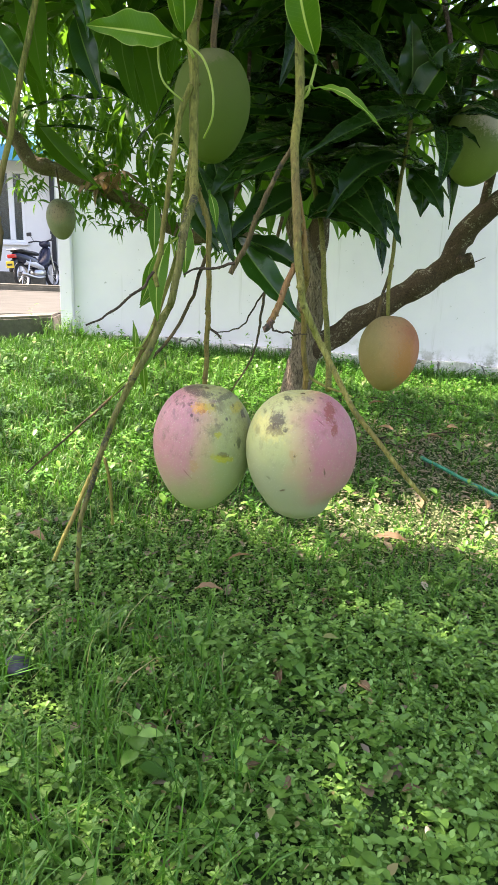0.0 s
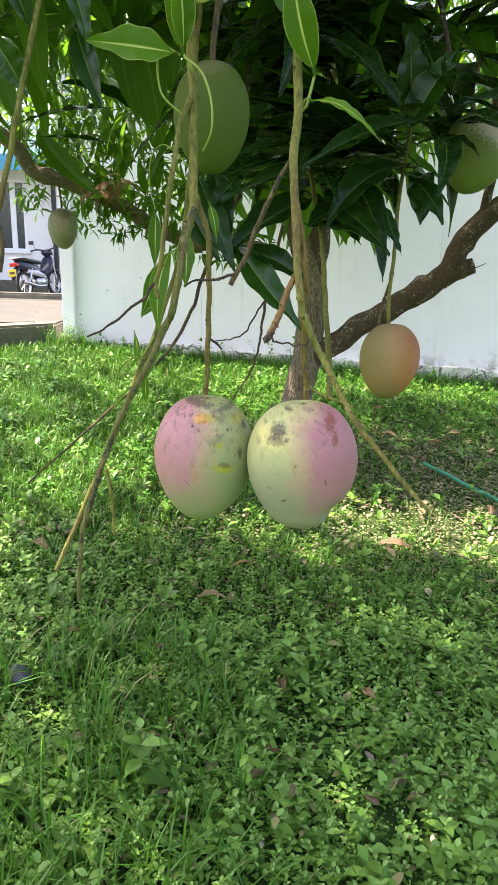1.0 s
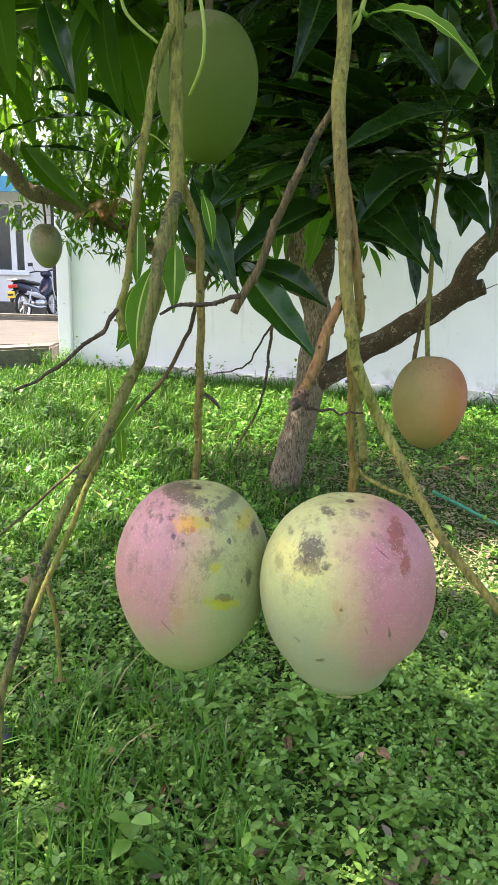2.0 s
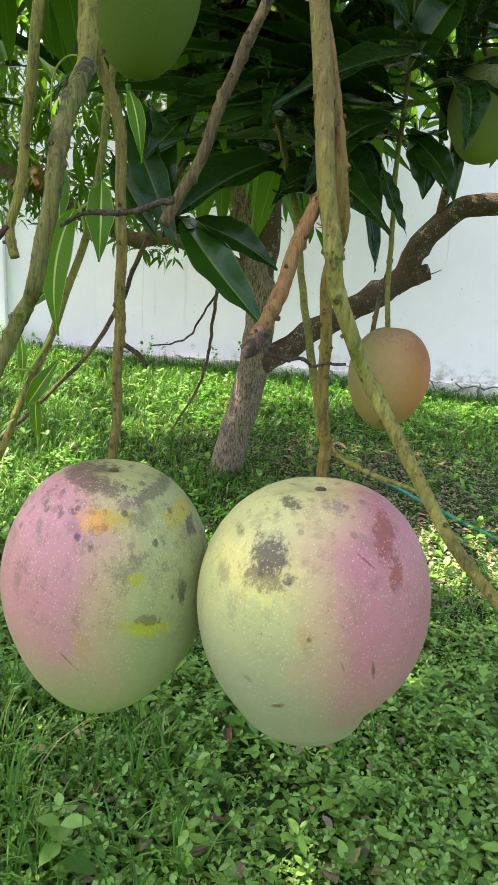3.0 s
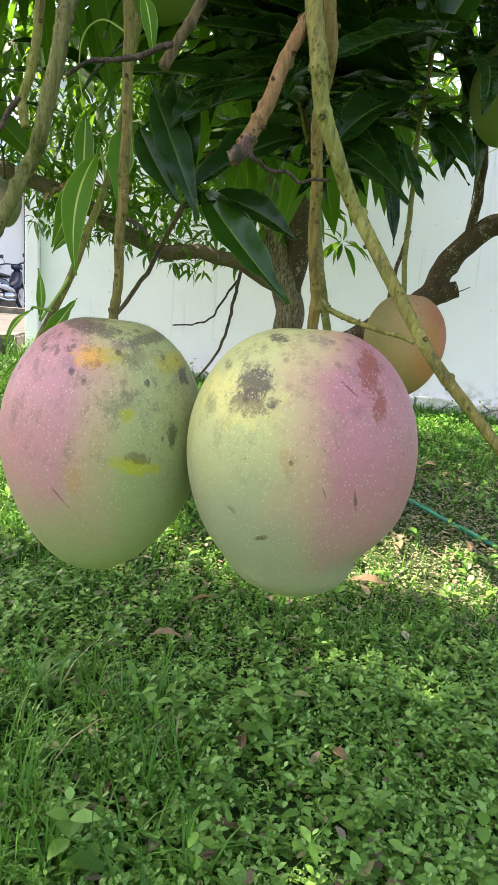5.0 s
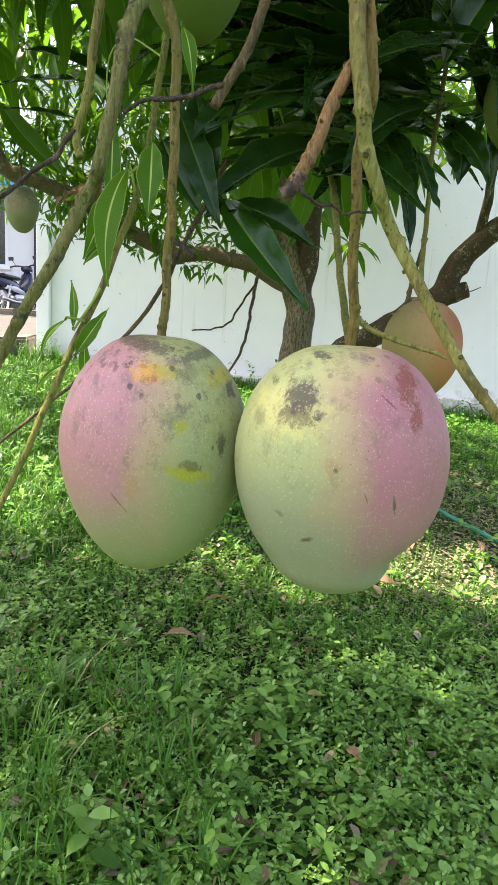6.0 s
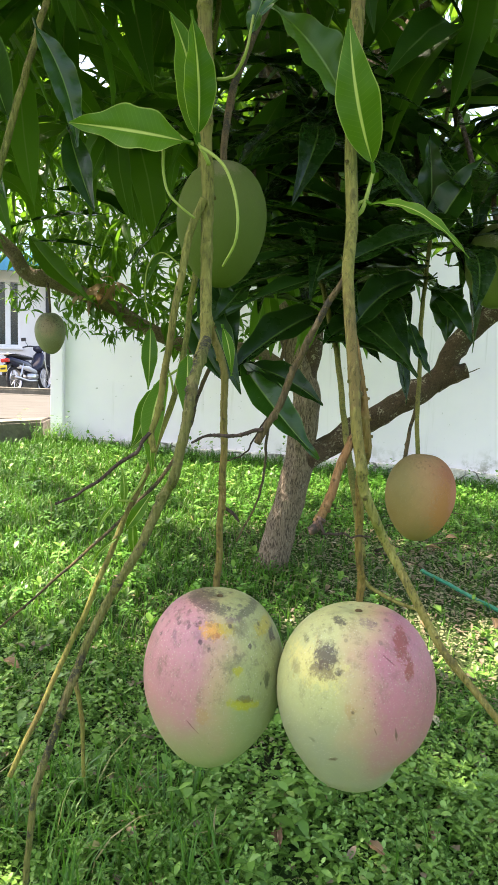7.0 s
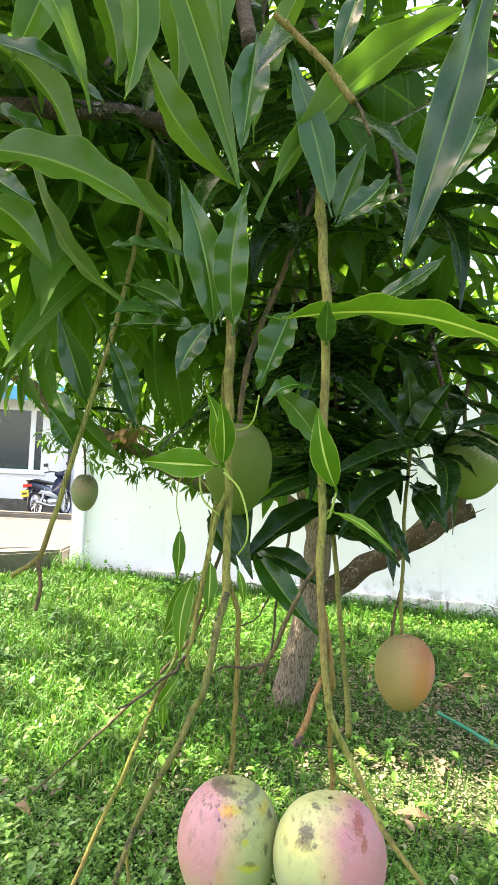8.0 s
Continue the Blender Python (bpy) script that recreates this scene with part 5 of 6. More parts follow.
def spray_poses(rng, centre, axis, count, length, droop):
    """Poses of the leaves of one shoot end, all round its axis."""
    axis = Vector(axis).normalized()
    a = axis.orthogonal().normalized()
    b = axis.cross(a)
    out = []
    start = rng.uniform(0, 6.28)
    for k in range(count):
        t = start + k * 2.4
        lift = rng.uniform(-0.25, 0.75)
        d = (a * math.cos(t) + b * math.sin(t) + axis * lift).normalized()
        d = (d + Vector((0, 0, -droop * rng.uniform(0.5, 1.3)))).normalized()
        s = length * rng.uniform(0.6, 1.15)
        base = Vector(centre) - axis * length * 0.25 * (k / count)
        normal = (Vector((0, 0, 1)) + 0.5 * axis + Vector((rng.uniform(-0.5, 0.5), rng.uniform(-0.5, 0.5), 0)))
        out.append(leaf_pose(base, base + d, normal) @ Matrix.Scale(s, 4))
    return out


rng = random.Random(11)
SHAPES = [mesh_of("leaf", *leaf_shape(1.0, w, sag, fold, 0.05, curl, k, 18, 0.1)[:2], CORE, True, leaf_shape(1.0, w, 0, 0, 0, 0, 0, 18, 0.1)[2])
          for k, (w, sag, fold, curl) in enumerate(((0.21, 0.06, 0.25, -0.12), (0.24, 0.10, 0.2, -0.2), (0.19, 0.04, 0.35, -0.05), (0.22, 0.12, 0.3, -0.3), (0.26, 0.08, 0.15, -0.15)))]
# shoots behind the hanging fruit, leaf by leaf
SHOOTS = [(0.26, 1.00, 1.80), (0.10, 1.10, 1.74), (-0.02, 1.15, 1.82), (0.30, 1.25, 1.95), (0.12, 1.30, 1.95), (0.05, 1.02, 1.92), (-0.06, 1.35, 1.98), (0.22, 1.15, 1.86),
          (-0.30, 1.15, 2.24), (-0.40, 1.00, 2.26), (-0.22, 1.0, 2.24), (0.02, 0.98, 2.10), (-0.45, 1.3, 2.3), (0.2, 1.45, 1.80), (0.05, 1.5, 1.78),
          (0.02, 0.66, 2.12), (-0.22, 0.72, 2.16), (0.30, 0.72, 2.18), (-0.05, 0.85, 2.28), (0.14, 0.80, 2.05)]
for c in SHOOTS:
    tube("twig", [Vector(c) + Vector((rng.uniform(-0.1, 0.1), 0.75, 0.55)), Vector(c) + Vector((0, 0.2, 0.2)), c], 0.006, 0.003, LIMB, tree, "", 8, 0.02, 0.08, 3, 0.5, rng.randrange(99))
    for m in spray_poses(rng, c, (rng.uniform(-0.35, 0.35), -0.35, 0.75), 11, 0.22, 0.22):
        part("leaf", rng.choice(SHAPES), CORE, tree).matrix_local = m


def leaf_cloud(name, poses, material, parent, label, seed):
    """Many leaves joined into one mesh."""
    forms = []
    for k, (w, sag, fold, curl) in enumerate(((0.24, 0.06, 0.25, -0.12), (0.27, 0.1, 0.2, -0.22), (0.22, 0.04, 0.35, -0.06))):
        xs = (0.08, 0.3, 0.55, 0.8, 1.0)
        v, uv = [(0.0, 0.0, 0.0)], [(0.0, 0.5)]
        for x in xs:
            u = (x - 0.08) / 0.92
            h = 0.5 * w * (math.sin(math.pi * u ** 0.82) ** 0.75 * (1 - 0.25 * u) + 0.02)
            z = sag * 4 * u * (1 - u) + curl * u * u
            v += [(x, -h, z + fold * h), (x, 0, z), (x, h, z + fold * h)]
            uv += [(u, 0.0), (u, 0.5), (u, 1.0)]
        f = [(0, 1, 2), (0, 2, 3)]
        for i in range(4):
            b = 1 + 3 * i
            f += [(b, b + 3, b + 4, b + 1), (b + 1, b + 4, b + 5, b + 2)]
        forms.append((np.array(v), f, uv))
    rng = random.Random(seed)
    verts, faces, uvs = [], [], []
    n = 0
    for m in poses:
        v, f, uv = rng.choice(forms)
        a = np.array(m)
        verts.append(v @ a[:3, :3].T + a[:3, 3])
        faces += [tuple(i + n for i in q) for q in f]
        uvs += uv
        n += len(v)
    ob = part(name, mesh_of(name, np.concatenate(verts).tolist(), faces, material, True, uvs), material, parent, label)
    return tagged(ob, kind="stuff")


def off_line(p, a, d):
    """Distance of p from the line through a along d."""
    v = Vector(p) - Vector(a)
    return (v - v.dot(d) * d).length


def in_gap(p):
    """In the gap of the crown that lets the sun onto the lawn beside the trunk."""
    return any(off_line(p, (x, y, 0.33), sun_dir) < r for x, y, r in ((0.70, 3.10, 0.31), (0.96, 3.12, 0.31), (1.22, 3.10, 0.34), (1.45, 3.12, 0.34), (1.70, 3.15, 0.36), (1.95, 3.20, 0.36)))


def crown_shoots(rng, count):
    """Places of shoots in the crown: a broad dome over the trunk, hollow below, open where the wall shows under it."""
    found = []
    while len(found) < count:
        x, y, z = rng.uniform(-2.6, 3.4), rng.uniform(0.1, 6.2 if rng.random() < 0.68 else 2.6), rng.uniform(1.6, 4.4)
        e = ((x - 0.5) / 3.0) ** 2 + ((y - 3.0) / 2.9) ** 2 + ((z - 2.2) / 2.1) ** 2
        if e > 1 or (e < 0.2 and rng.random() < 0.5):
            continue
        s = x / max(y, 0.3)
        if y < 3.0 and s < -0.08:
            low = 1.78 + 0.11 * y
        else:
            low = 1.66 + (0.13 * y if s < -0.24 else 0.11 * y if s > 0.17 else 0.02 * y)
        if z < low + rng.uniform(0, 0.12) or (y < 1.0 and z < 1.9 + 0.4 * (1.0 - y)):
            continue
        if y > 4.5 and not (-0.9 < x < 1.8 and y < 5.5 and z > 2.5):
            continue
        if y < 0.75 and x > -0.35:
            continue
        if x < -1.7 and y > 3.2:
            continue
        if (Vector((x, y, z)) - EYE).length < 0.85:
            continue
        if in_gap((x, y, z)):
            continue
        if s > 0.19 and y < 3.2 and z < 2.9 and rng.random() < 0.65:         # lighter towards the crown's edge
            continue
        if y > 3.3 and (s < -0.2 or s > 0.17) and rng.random() < 0.45:      # thinner at the crown's sides
            continue
        found.append((x, y, z))
    return found


poses = []
# shoots overhead and at the crown's edge
# those after the first list are added, many unseen, to shade fruit, limb, lawn
for c in [(-0.323, 0.914, 2.095), (-0.259, 1.013, 2.046), (-0.351, 1.111, 2.014), (-0.220, 1.018, 2.175), (0.152, 1.021, 2.166), (0.264, 1.119, 2.064), (0.120, 1.218, 2.067), (0.013, 1.068, 2.120), (-0.368, 0.962, 2.036), (-0.155, 1.119, 2.180), (0.280, 1.022, 2.147), (-0.060, 1.213, 1.973), (-0.243, 1.261, 1.980), (0.209, 1.165, 1.961), (-0.267, 0.865, 2.111), (0.042, 1.072, 2.238), (-0.315, 0.941, 2.384), (-0.425, 1.186, 2.453), (-0.506, 1.233, 2.469)] + [Vector((0.19, 0.86, 1.50)) + sun_dir * rng.uniform(0.75, 1.9) + Vector((rng.uniform(-0.15, 0.15), rng.uniform(-0.15, 0.15), 0)) for k in range(12)] + [Vector((0.02, 0.47, 1.44)) + sun_dir * rng.uniform(0.8, 1.9) + Vector((rng.uniform(-0.2, 0.2), rng.uniform(-0.2, 0.2), 0)) for k in range(16)] \
        + [c for c in (Vector((rng.uniform(-1.0, 1.3), rng.uniform(0.7, 2.7), 0.2)) + sun_dir * rng.uniform(2.6, 3.7) for k in range(120)) if not in_gap(c)] \
        + [c for c in (Vector((0.4 + 0.95 * k / 40, 3.8, 1.15 + 0.75 * k / 40)) + sun_dir * rng.uniform(0.9, 2.0) + Vector((rng.uniform(-0.12, 0.12), rng.uniform(-0.12, 0.12), 0)) for k in range(40)) if not in_gap(c)] \
        + [c for c in (Vector((rng.uniform(0.0, 0.8), rng.uniform(1.9, 2.75), 0.25)) + sun_dir * rng.uniform(2.6, 3.7) for k in range(26)) if not in_gap(c)] \
        + [Vector((rng.uniform(-1.7, -0.4), rng.uniform(2.4, 5.6), 0.4)) + sun_dir * rng.uniform(2.9, 3.7) for k in range(75)] \
        + [c for c in (Vector((rng.uniform(0.1, 1.7), rng.uniform(3.5, 4.8), 0.4)) + sun_dir * rng.uniform(2.2, 3.4) for k in range(24)) if not in_gap(c)] \
        + [(rng.uniform(-0.7, 1.6), rng.uniform(4.4, 5.6), rng.uniform(2.5, 3.6)) for k in range(65)]:
    poses += spray_poses(rng, c, (rng.uniform(-0.5, 0.5), -0.7, -0.2), 11, 0.23, 0.2)
for c in crown_shoots(rng, 1300):
    out = Vector((c[0] - 0.3, c[1] - 3.7, c[2] - 2.0)).normalized()
    poses += spray_poses(rng, c, out + Vector((rng.uniform(-0.6, 0.6), rng.uniform(-0.6, 0.6), rng.uniform(-0.4, 0.3))), rng.randrange(9, 14), 0.21, 0.22)
# small shoots along the low limb
for k in range(270):
    t = rng.random()
    c = (-1.38 + 1.3 * t + rng.uniform(-0.15, 0.15), 3.6 + 0.15 * t + rng.uniform(-0.1, 0.9), 2.10 - 0.38 * t + rng.uniform(-0.10, 0.95))
    if in_gap(c):
        continue
    poses += spray_poses(rng, c, (rng.uniform(-1, 1), -0.6, rng.uniform(-0.4, 0.6)), 8, 0.13, 0.45)
# tufts of little leaves under the low limb
for k in range(70):
    t = rng.random()
    c = (-1.25 + 1.1 * t + rng.uniform(-0.05, 0.05), 3.66 + 0.1 * t + rng.uniform(-0.12, 0.2), 1.99 - 0.33 * t + rng.uniform(-0.24, -0.01) * (1 - 0.5 * t))
    poses += spray_poses(rng, c, (rng.uniform(-1, 1), -0.4, rng.uniform(-0.8, 0.2)), rng.randrange(4, 8), 0.085, 0.5)
leaf_cloud("crown", poses, CROWN, tree, "dense crown of long dark leaves", 5)
# bright shoots far back in the crown, their sunlight put into the leaf colour
bright_poses = []
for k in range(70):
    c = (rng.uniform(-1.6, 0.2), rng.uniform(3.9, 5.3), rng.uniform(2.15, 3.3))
    bright_poses += spray_poses(rng, c, (rng.uniform(-0.6, 0.6), -0.5, rng.uniform(-0.3, 0.5)), 7, 0.12, 0.4)
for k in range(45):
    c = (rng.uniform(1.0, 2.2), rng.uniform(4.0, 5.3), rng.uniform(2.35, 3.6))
    bright_poses += spray_poses(rng, c, (rng.uniform(-0.6, 0.6), -0.5, rng.uniform(-0.3, 0.5)), 7, 0.13, 0.4)
leaf_cloud("bright_leaves", bright_poses, SUNTINT, tree, "yellow-green leaves at the back of the crown with sunlight put into their colour", 8)
browned = []
for k in range(4):
    browned += spray_poses(rng, (-0.84 + 0.05 * k, 3.62, 1.88 + 0.02 * k), (0.3, -0.6, -0.5), 5, 0.13, 0.9)
leaf_cloud("withered_leaves", browned, DRY, tree, "withered brown leaf cluster", 6)


# ---- fruit ----
def build_mango(name_label, centre, width, height, skin, turn=0.0, lean=0.0, beak=0.06, deep=0.92, dent=0.0, chin=0.0):
    """A plump mango: broad shoulders, a narrower lower end with a slight beak, a dimple and a cap of stalk at its top."""
    fruit = thing("mango", centre, name_label, "mango", "mangoes on the tree")
    fruit.rotation_euler = (0, lean, turn)
    nu, nv = 40, 56
    verts, faces = [], []
    for i in range(nu + 1):
        p = math.pi * i / nu
        z = math.cos(p)
        r = math.sin(p) ** 0.92
        r *= 1.0 + 0.10 * z - 0.04 * z * z + chin * max(0.0, -z - 0.68) / 0.32
        for k in range(nv):
            t = 2 * math.pi * k / nv
            x, y = r * math.cos(t), r * math.sin(t)
            low = max(0.0, -z) ** 2.2
            xx = x * (1 - 0.05 * low) + beak * 2.2 * low * (0.6 + 0.4 * math.cos(t))
            xx -= dent * math.exp(-((z + 0.66) / 0.17) ** 2) * max(0.0, math.cos(t + 0.4)) ** 2
            zz = z - 0.075 * math.exp(-(r / 0.20) ** 2) * (z > 0) - 0.10 * beak * low * math.cos(t)
            q = Vector((xx, y, zz))
            w = 1 + 0.012 * noise.noise(q * 1.6 + Vector((turn * 3, width * 90, 0)))
            verts.append((xx * w * width * 0.5 / 1.03, y * w * width * 0.5 * deep / 1.03, zz * height * 0.5))
    for i in range(nu):
        for k in range(nv):
            faces.append((i * nv + k, (i + 1) * nv + k, (i + 1) * nv + (k + 1) % nv, i * nv + (k + 1) % nv))
    part("flesh", mesh_of("flesh", verts, faces, skin), skin, fruit)
    r = width * 0.023
    cap = bmesh.new()
    bmesh.ops.create_cone(cap, cap_ends=True, segments=12, radius1=r * 1.3, radius2=r, depth=height * 0.03, matrix=Matrix.Translation((0, 0, height * 0.457)))
    bmesh.ops.bevel(cap, geom=list(cap.edges), offset=r * 0.2, segments=1, affect="EDGES")
    part("stalk_cap", cap, GREYTWIG, fruit)
    return fruit


build_mango("ripening mango, yellow-green and pink with a dark blotch", (0.037, 0.457, 1.4385), 0.0805, 0.0938, SKIN_A, 0.0, -0.02, 0.0, deep=0.79, dent=0.11, chin=0.15)
build_mango("ripening mango, pink and green with yellow and sooty stains", (-0.034, 0.478, 1.4350), 0.0754, 0.0955, SKIN_B, 0.0, 0.04, -0.02, deep=0.86)
build_mango("orange and pink ripe mango hanging on a long stalk", (0.179, 0.885, 1.452), 0.0817, 0.0995, SKIN_C, 0.4, 0.03, -0.03)
build_mango("olive mango hanging from a low limb", (-0.500, 1.806, 1.636), 0.0751, 0.1010, SKIN_D, 0.2, 0.0, 0.03)
build_mango("large green mango with a tan top behind dark leaves", (0.323, 1.086, 1.737), 0.1024, 0.1175, SKIN_E, 0.1, 0.15, -0.04)
build_mango("small rosy mango half hidden among leaves", (-0.417, 0.998, 2.202), 0.0617, 0.0775, SKIN_P, 0.1, 0.0, 0.02)
build_mango("plain green mango behind a fruit-bearing branch", (-0.048, 0.725, 1.710), 0.0786, 0.1030, SKIN_G, -0.5, 0.02, 0.02)
for pts, r in (([(-0.522, 1.862, 1.760), (-0.512, 1.840, 1.717), (-0.504, 1.820, 1.685)], 0.003), ([(0.341, 1.181, 1.888), (0.321, 1.133, 1.829), (0.319, 1.101, 1.790)], 0.004), ([(0.045, 0.960, 2.140), (0.000, 0.880, 1.990), (-0.040, 0.800, 1.860), (-0.048, 0.757, 1.788), (-0.048, 0.740, 1.762)], 0.004)):
    tube("stalk", pts, r, r * 0.8, GREYTWIG, tree, "", 8, 0.01, 0.1, 4, 0.5, 50)


# ---- lawn plants ----
def sheet_mesh(verts, faces, name, material):
    me = bpy.data.meshes.new(name)
    me.vertices.add(len(verts))
    me.vertices.foreach_set("co", np.asarray(verts, np.float32).ravel())
    faces = np.asarray(faces, np.int32)
    me.loops.add(faces.size)
    me.loops.foreach_set("vertex_index", faces.ravel())
    me.polygons.add(len(faces))
    me.polygons.foreach_set("loop_start", np.arange(0, faces.size, faces.shape[1], dtype=np.int32))
    me.materials.append(material)
    me.update(calc_edges=True)
    me.polygons.foreach_set("use_smooth", np.ones(len(faces), dtype=bool))
    return me


def heights(x, y):
    return 0.1124 * np.clip(y, -3.0, 6.6) - 0.0606 * np.clip(x, -3.5, 3.5)


def bareness(x, y):
    """1 on the trodden, littered patch beside the trunk, 0 on the green lawn."""
    a = np.exp(-(((x - 1.1) / 0.9) ** 2 + ((y - 3.8) / 0.6) ** 2))
    b = 1.2 * np.exp(-(((x + 0.1) / 0.5) ** 2 + ((y - 2.7) / 0.5) ** 2))
    c = 1.0 / (1 + np.exp(-(x + 0.05) / 0.15)) / (1 + np.exp(-(y - 2.75) / 0.12)) / (1 + np.exp((y - 4.45) / 0.15))
    base = np.exp(-(((x - 0.12) / 0.42) ** 2 + ((y - 3.55) / 0.28) ** 2))          # weeds round the trunk's foot
    return np.clip(np.maximum(a + b * 0.5, c), 0, 1) * (1 - 0.9 * base)


nrng = np.random.default_rng(5)


def scatter(count, y0, y1, spread=0.46, margin=0.45):
    y = np.sqrt(nrng.uniform(y0 ** 2, y1 ** 2, count))
    x = nrng.uniform(-1, 1, count) * (spread * y + margin)
    keep = (y < 6.0 - 0.04 * x) & ~((x < -1.75) & (y > 7.6 + 0.95 * x + 0.0))
    return x[keep], y[keep]


def leaf_field(base, direction, size, width, tilt_up, name, material, label, fine=False):
    """Small pointed leaves: base points, headings, lengths, widths and rise of each; fine ones have a rounder outline."""
    n = len(base)
    if fine:
        form_u = np.array([0.0, 0.18, 0.18, 0.18, 0.46, 0.46, 0.46, 0.78, 0.78, 0.78, 1.0])
        form_v = np.array([0.0, -0.62, 0.0, 0.62, -1.0, 0.0, 1.0, -0.62, 0.0, 0.62, 0.0])
        form_z = np.array([0.0, 0.16, 0.0, 0.16, 0.26, 0.0, 0.26, 0.16, 0.0, 0.16, -0.05])
        tris = np.array([(0, 1, 2), (0, 2, 3)] + [q for b in (1, 4) for q in ((b, b + 3, b + 4), (b, b + 4, b + 1), (b + 1, b + 4, b + 5), (b + 1, b + 5, b + 2))] + [(7, 10, 8), (8, 10, 9)])
    else:
        form_u = np.array([0.0, 0.35, 0.35, 0.35, 0.75, 0.75, 0.75, 1.0])
        form_v = np.array([0.0, -1.0, 0.0, 1.0, -0.75, 0.0, 0.75, 0.0])
        form_z = np.array([0.0, 0.22, 0.0, 0.22, 0.14, 0.0, 0.14, -0.05])
        tris = np.array([(0, 1, 2), (0, 2, 3), (1, 4, 5), (1, 5, 2), (2, 5, 6), (2, 6, 3), (4, 7, 5), (5, 7, 6)])
    c, s = np.cos(direction), np.sin(direction)
    d = np.stack([c * np.cos(tilt_up), s * np.cos(tilt_up), np.sin(tilt_up)], 1)
    side = np.stack([-s, c, np.zeros(n)], 1)
    up = np.cross(d, side)
    v = base[:, None, :] + d[:, None, :] * (form_u[None, :, None] * size[:, None, None]) + side[:, None, :] * (form_v[None, :, None] * width[:, None, None]) + up[:, None, :] * (form_z[None, :, None] * width[:, None, None])
    v[:, :, 2] -= (form_u[None, :] ** 2) * size[:, None] * 0.25
    f = (np.arange(n)[:, None, None] * len(form_u) + tris[None]).reshape(-1, 3)
    ob = new(name, sheet_mesh(v.reshape(-1, 3), f, name, material))
    return tagged(ob, label, "weeds", kind="stuff")


def patches(x, y, seed, size):
    """Soft uneven patches over the lawn, from 0 to 1."""
    return np.array([0.5 + 0.5 * noise.fractal(Vector((a / size, b / size, seed * 3.7)), 0.8, 2.0, 3) for a, b in zip(x, y)])


def weeds():
    """Plants with crossed pairs of leaves up a short stem, smaller and paler at its tip, in loose patches with bare soil between."""
    low, top = [], []
    for count, y0, y1, scale, near in ((15000, 0.75, 3.0, 0.80, True), (6500, 3.0, 6.0, 0.95, False)):
        x, y = scatter(count, y0, y1)
        p, q = patches(x, y, 1, 0.30), patches(x, y, 2, 0.55)
        far = np.clip((y - 2.1) / 0.7, 0, 1)
        keep = (nrng.uniform(0, 1, len(x)) > 0.93 * bareness(x, y)) & (nrng.uniform(0, 1, len(x)) < np.clip((p - 0.12) * 3.2, 0.35, 1.0) * np.where((x < 0) & (y > 2.7), 0.4, 1.0))
        x, y, p, q, far = x[keep], y[keep], p[keep], q[keep], far[keep]
        n = len(x)
        grown = np.exp(nrng.normal(0.0, 0.28, n)) * (0.72 + 0.75 * np.clip(q - 0.25, 0, 0.8)) * (1 - 0.38 * far * near)
        tall = nrng.uniform(0.03, 0.085, n) * grown
        lx, ly = nrng.normal(0, 0.3, n), nrng.normal(0, 0.3, n)
        turn = nrng.uniform(0, 6.28, n)
        shape = nrng.uniform(0.20, 0.34, n)
        for level in range(5):
            h = tall * (0.22 + 0.195 * level)
            for side in (0, math.pi):
                ok = nrng.uniform(0, 1, n) < (0.6 if level < 2 else 0.92)
                b = np.stack([x + lx * h, y + ly * h, heights(x, y) + h], 1)[ok]
                head = (turn + level * 1.57 + side + nrng.normal(0, 0.2, n))[ok]
                s = (nrng.uniform(0.026, 0.042, n) * grown * (0.9, 1.0, 1.0, 0.8, 0.5)[level])[ok] * scale
                rise = nrng.normal((0.15, 0.2, 0.3, 0.45, 0.8)[level], 0.28, len(s))
                (top if level == 4 or (level == 3 and side) else low).append((near, b, head, s, s * shape[ok], rise))
    for rows, name, material, far_material, label in ((low, "weeds", WEED, FARWEED, "low broad-leaved weeds covering the lawn"), (top, "weed_tips", TIPWEED, FARTIP, "pale young leaves at the tips of the weeds")):
        for near in (True, False):
            b, head, s, w, rise = (np.concatenate([r[k] for r in rows if r[0] == near]) for k in range(1, 6))
            leaf_field(b, head, s, w, rise, name if near else "far_" + name, material if near else far_material, label, near)


def broad_weeds():
    """A few larger plants with leaves as long as a finger."""
    x, y = scatter(340, 0.9, 5.6)
    bases, heads, sizes, widths, rises = [], [], [], [], []
    for k in range(6):
        n = len(x)
        bases.append(np.stack([x, y, heights(x, y) + 0.03 + 0.006 * k], 1))
        heads.append(nrng.uniform(0, 6.28, n))
        s = nrng.uniform(0.035, 0.075, n)
        sizes.append(s)
        widths.append(s * 0.24)
        rises.append(nrng.uniform(0.2, 1.1, n))
    leaf_field(np.concatenate(bases), np.concatenate(heads), np.concatenate(sizes), np.concatenate(widths), np.concatenate(rises), "broad_weeds", WEED, "taller broad-leaved weeds in the lawn", True)


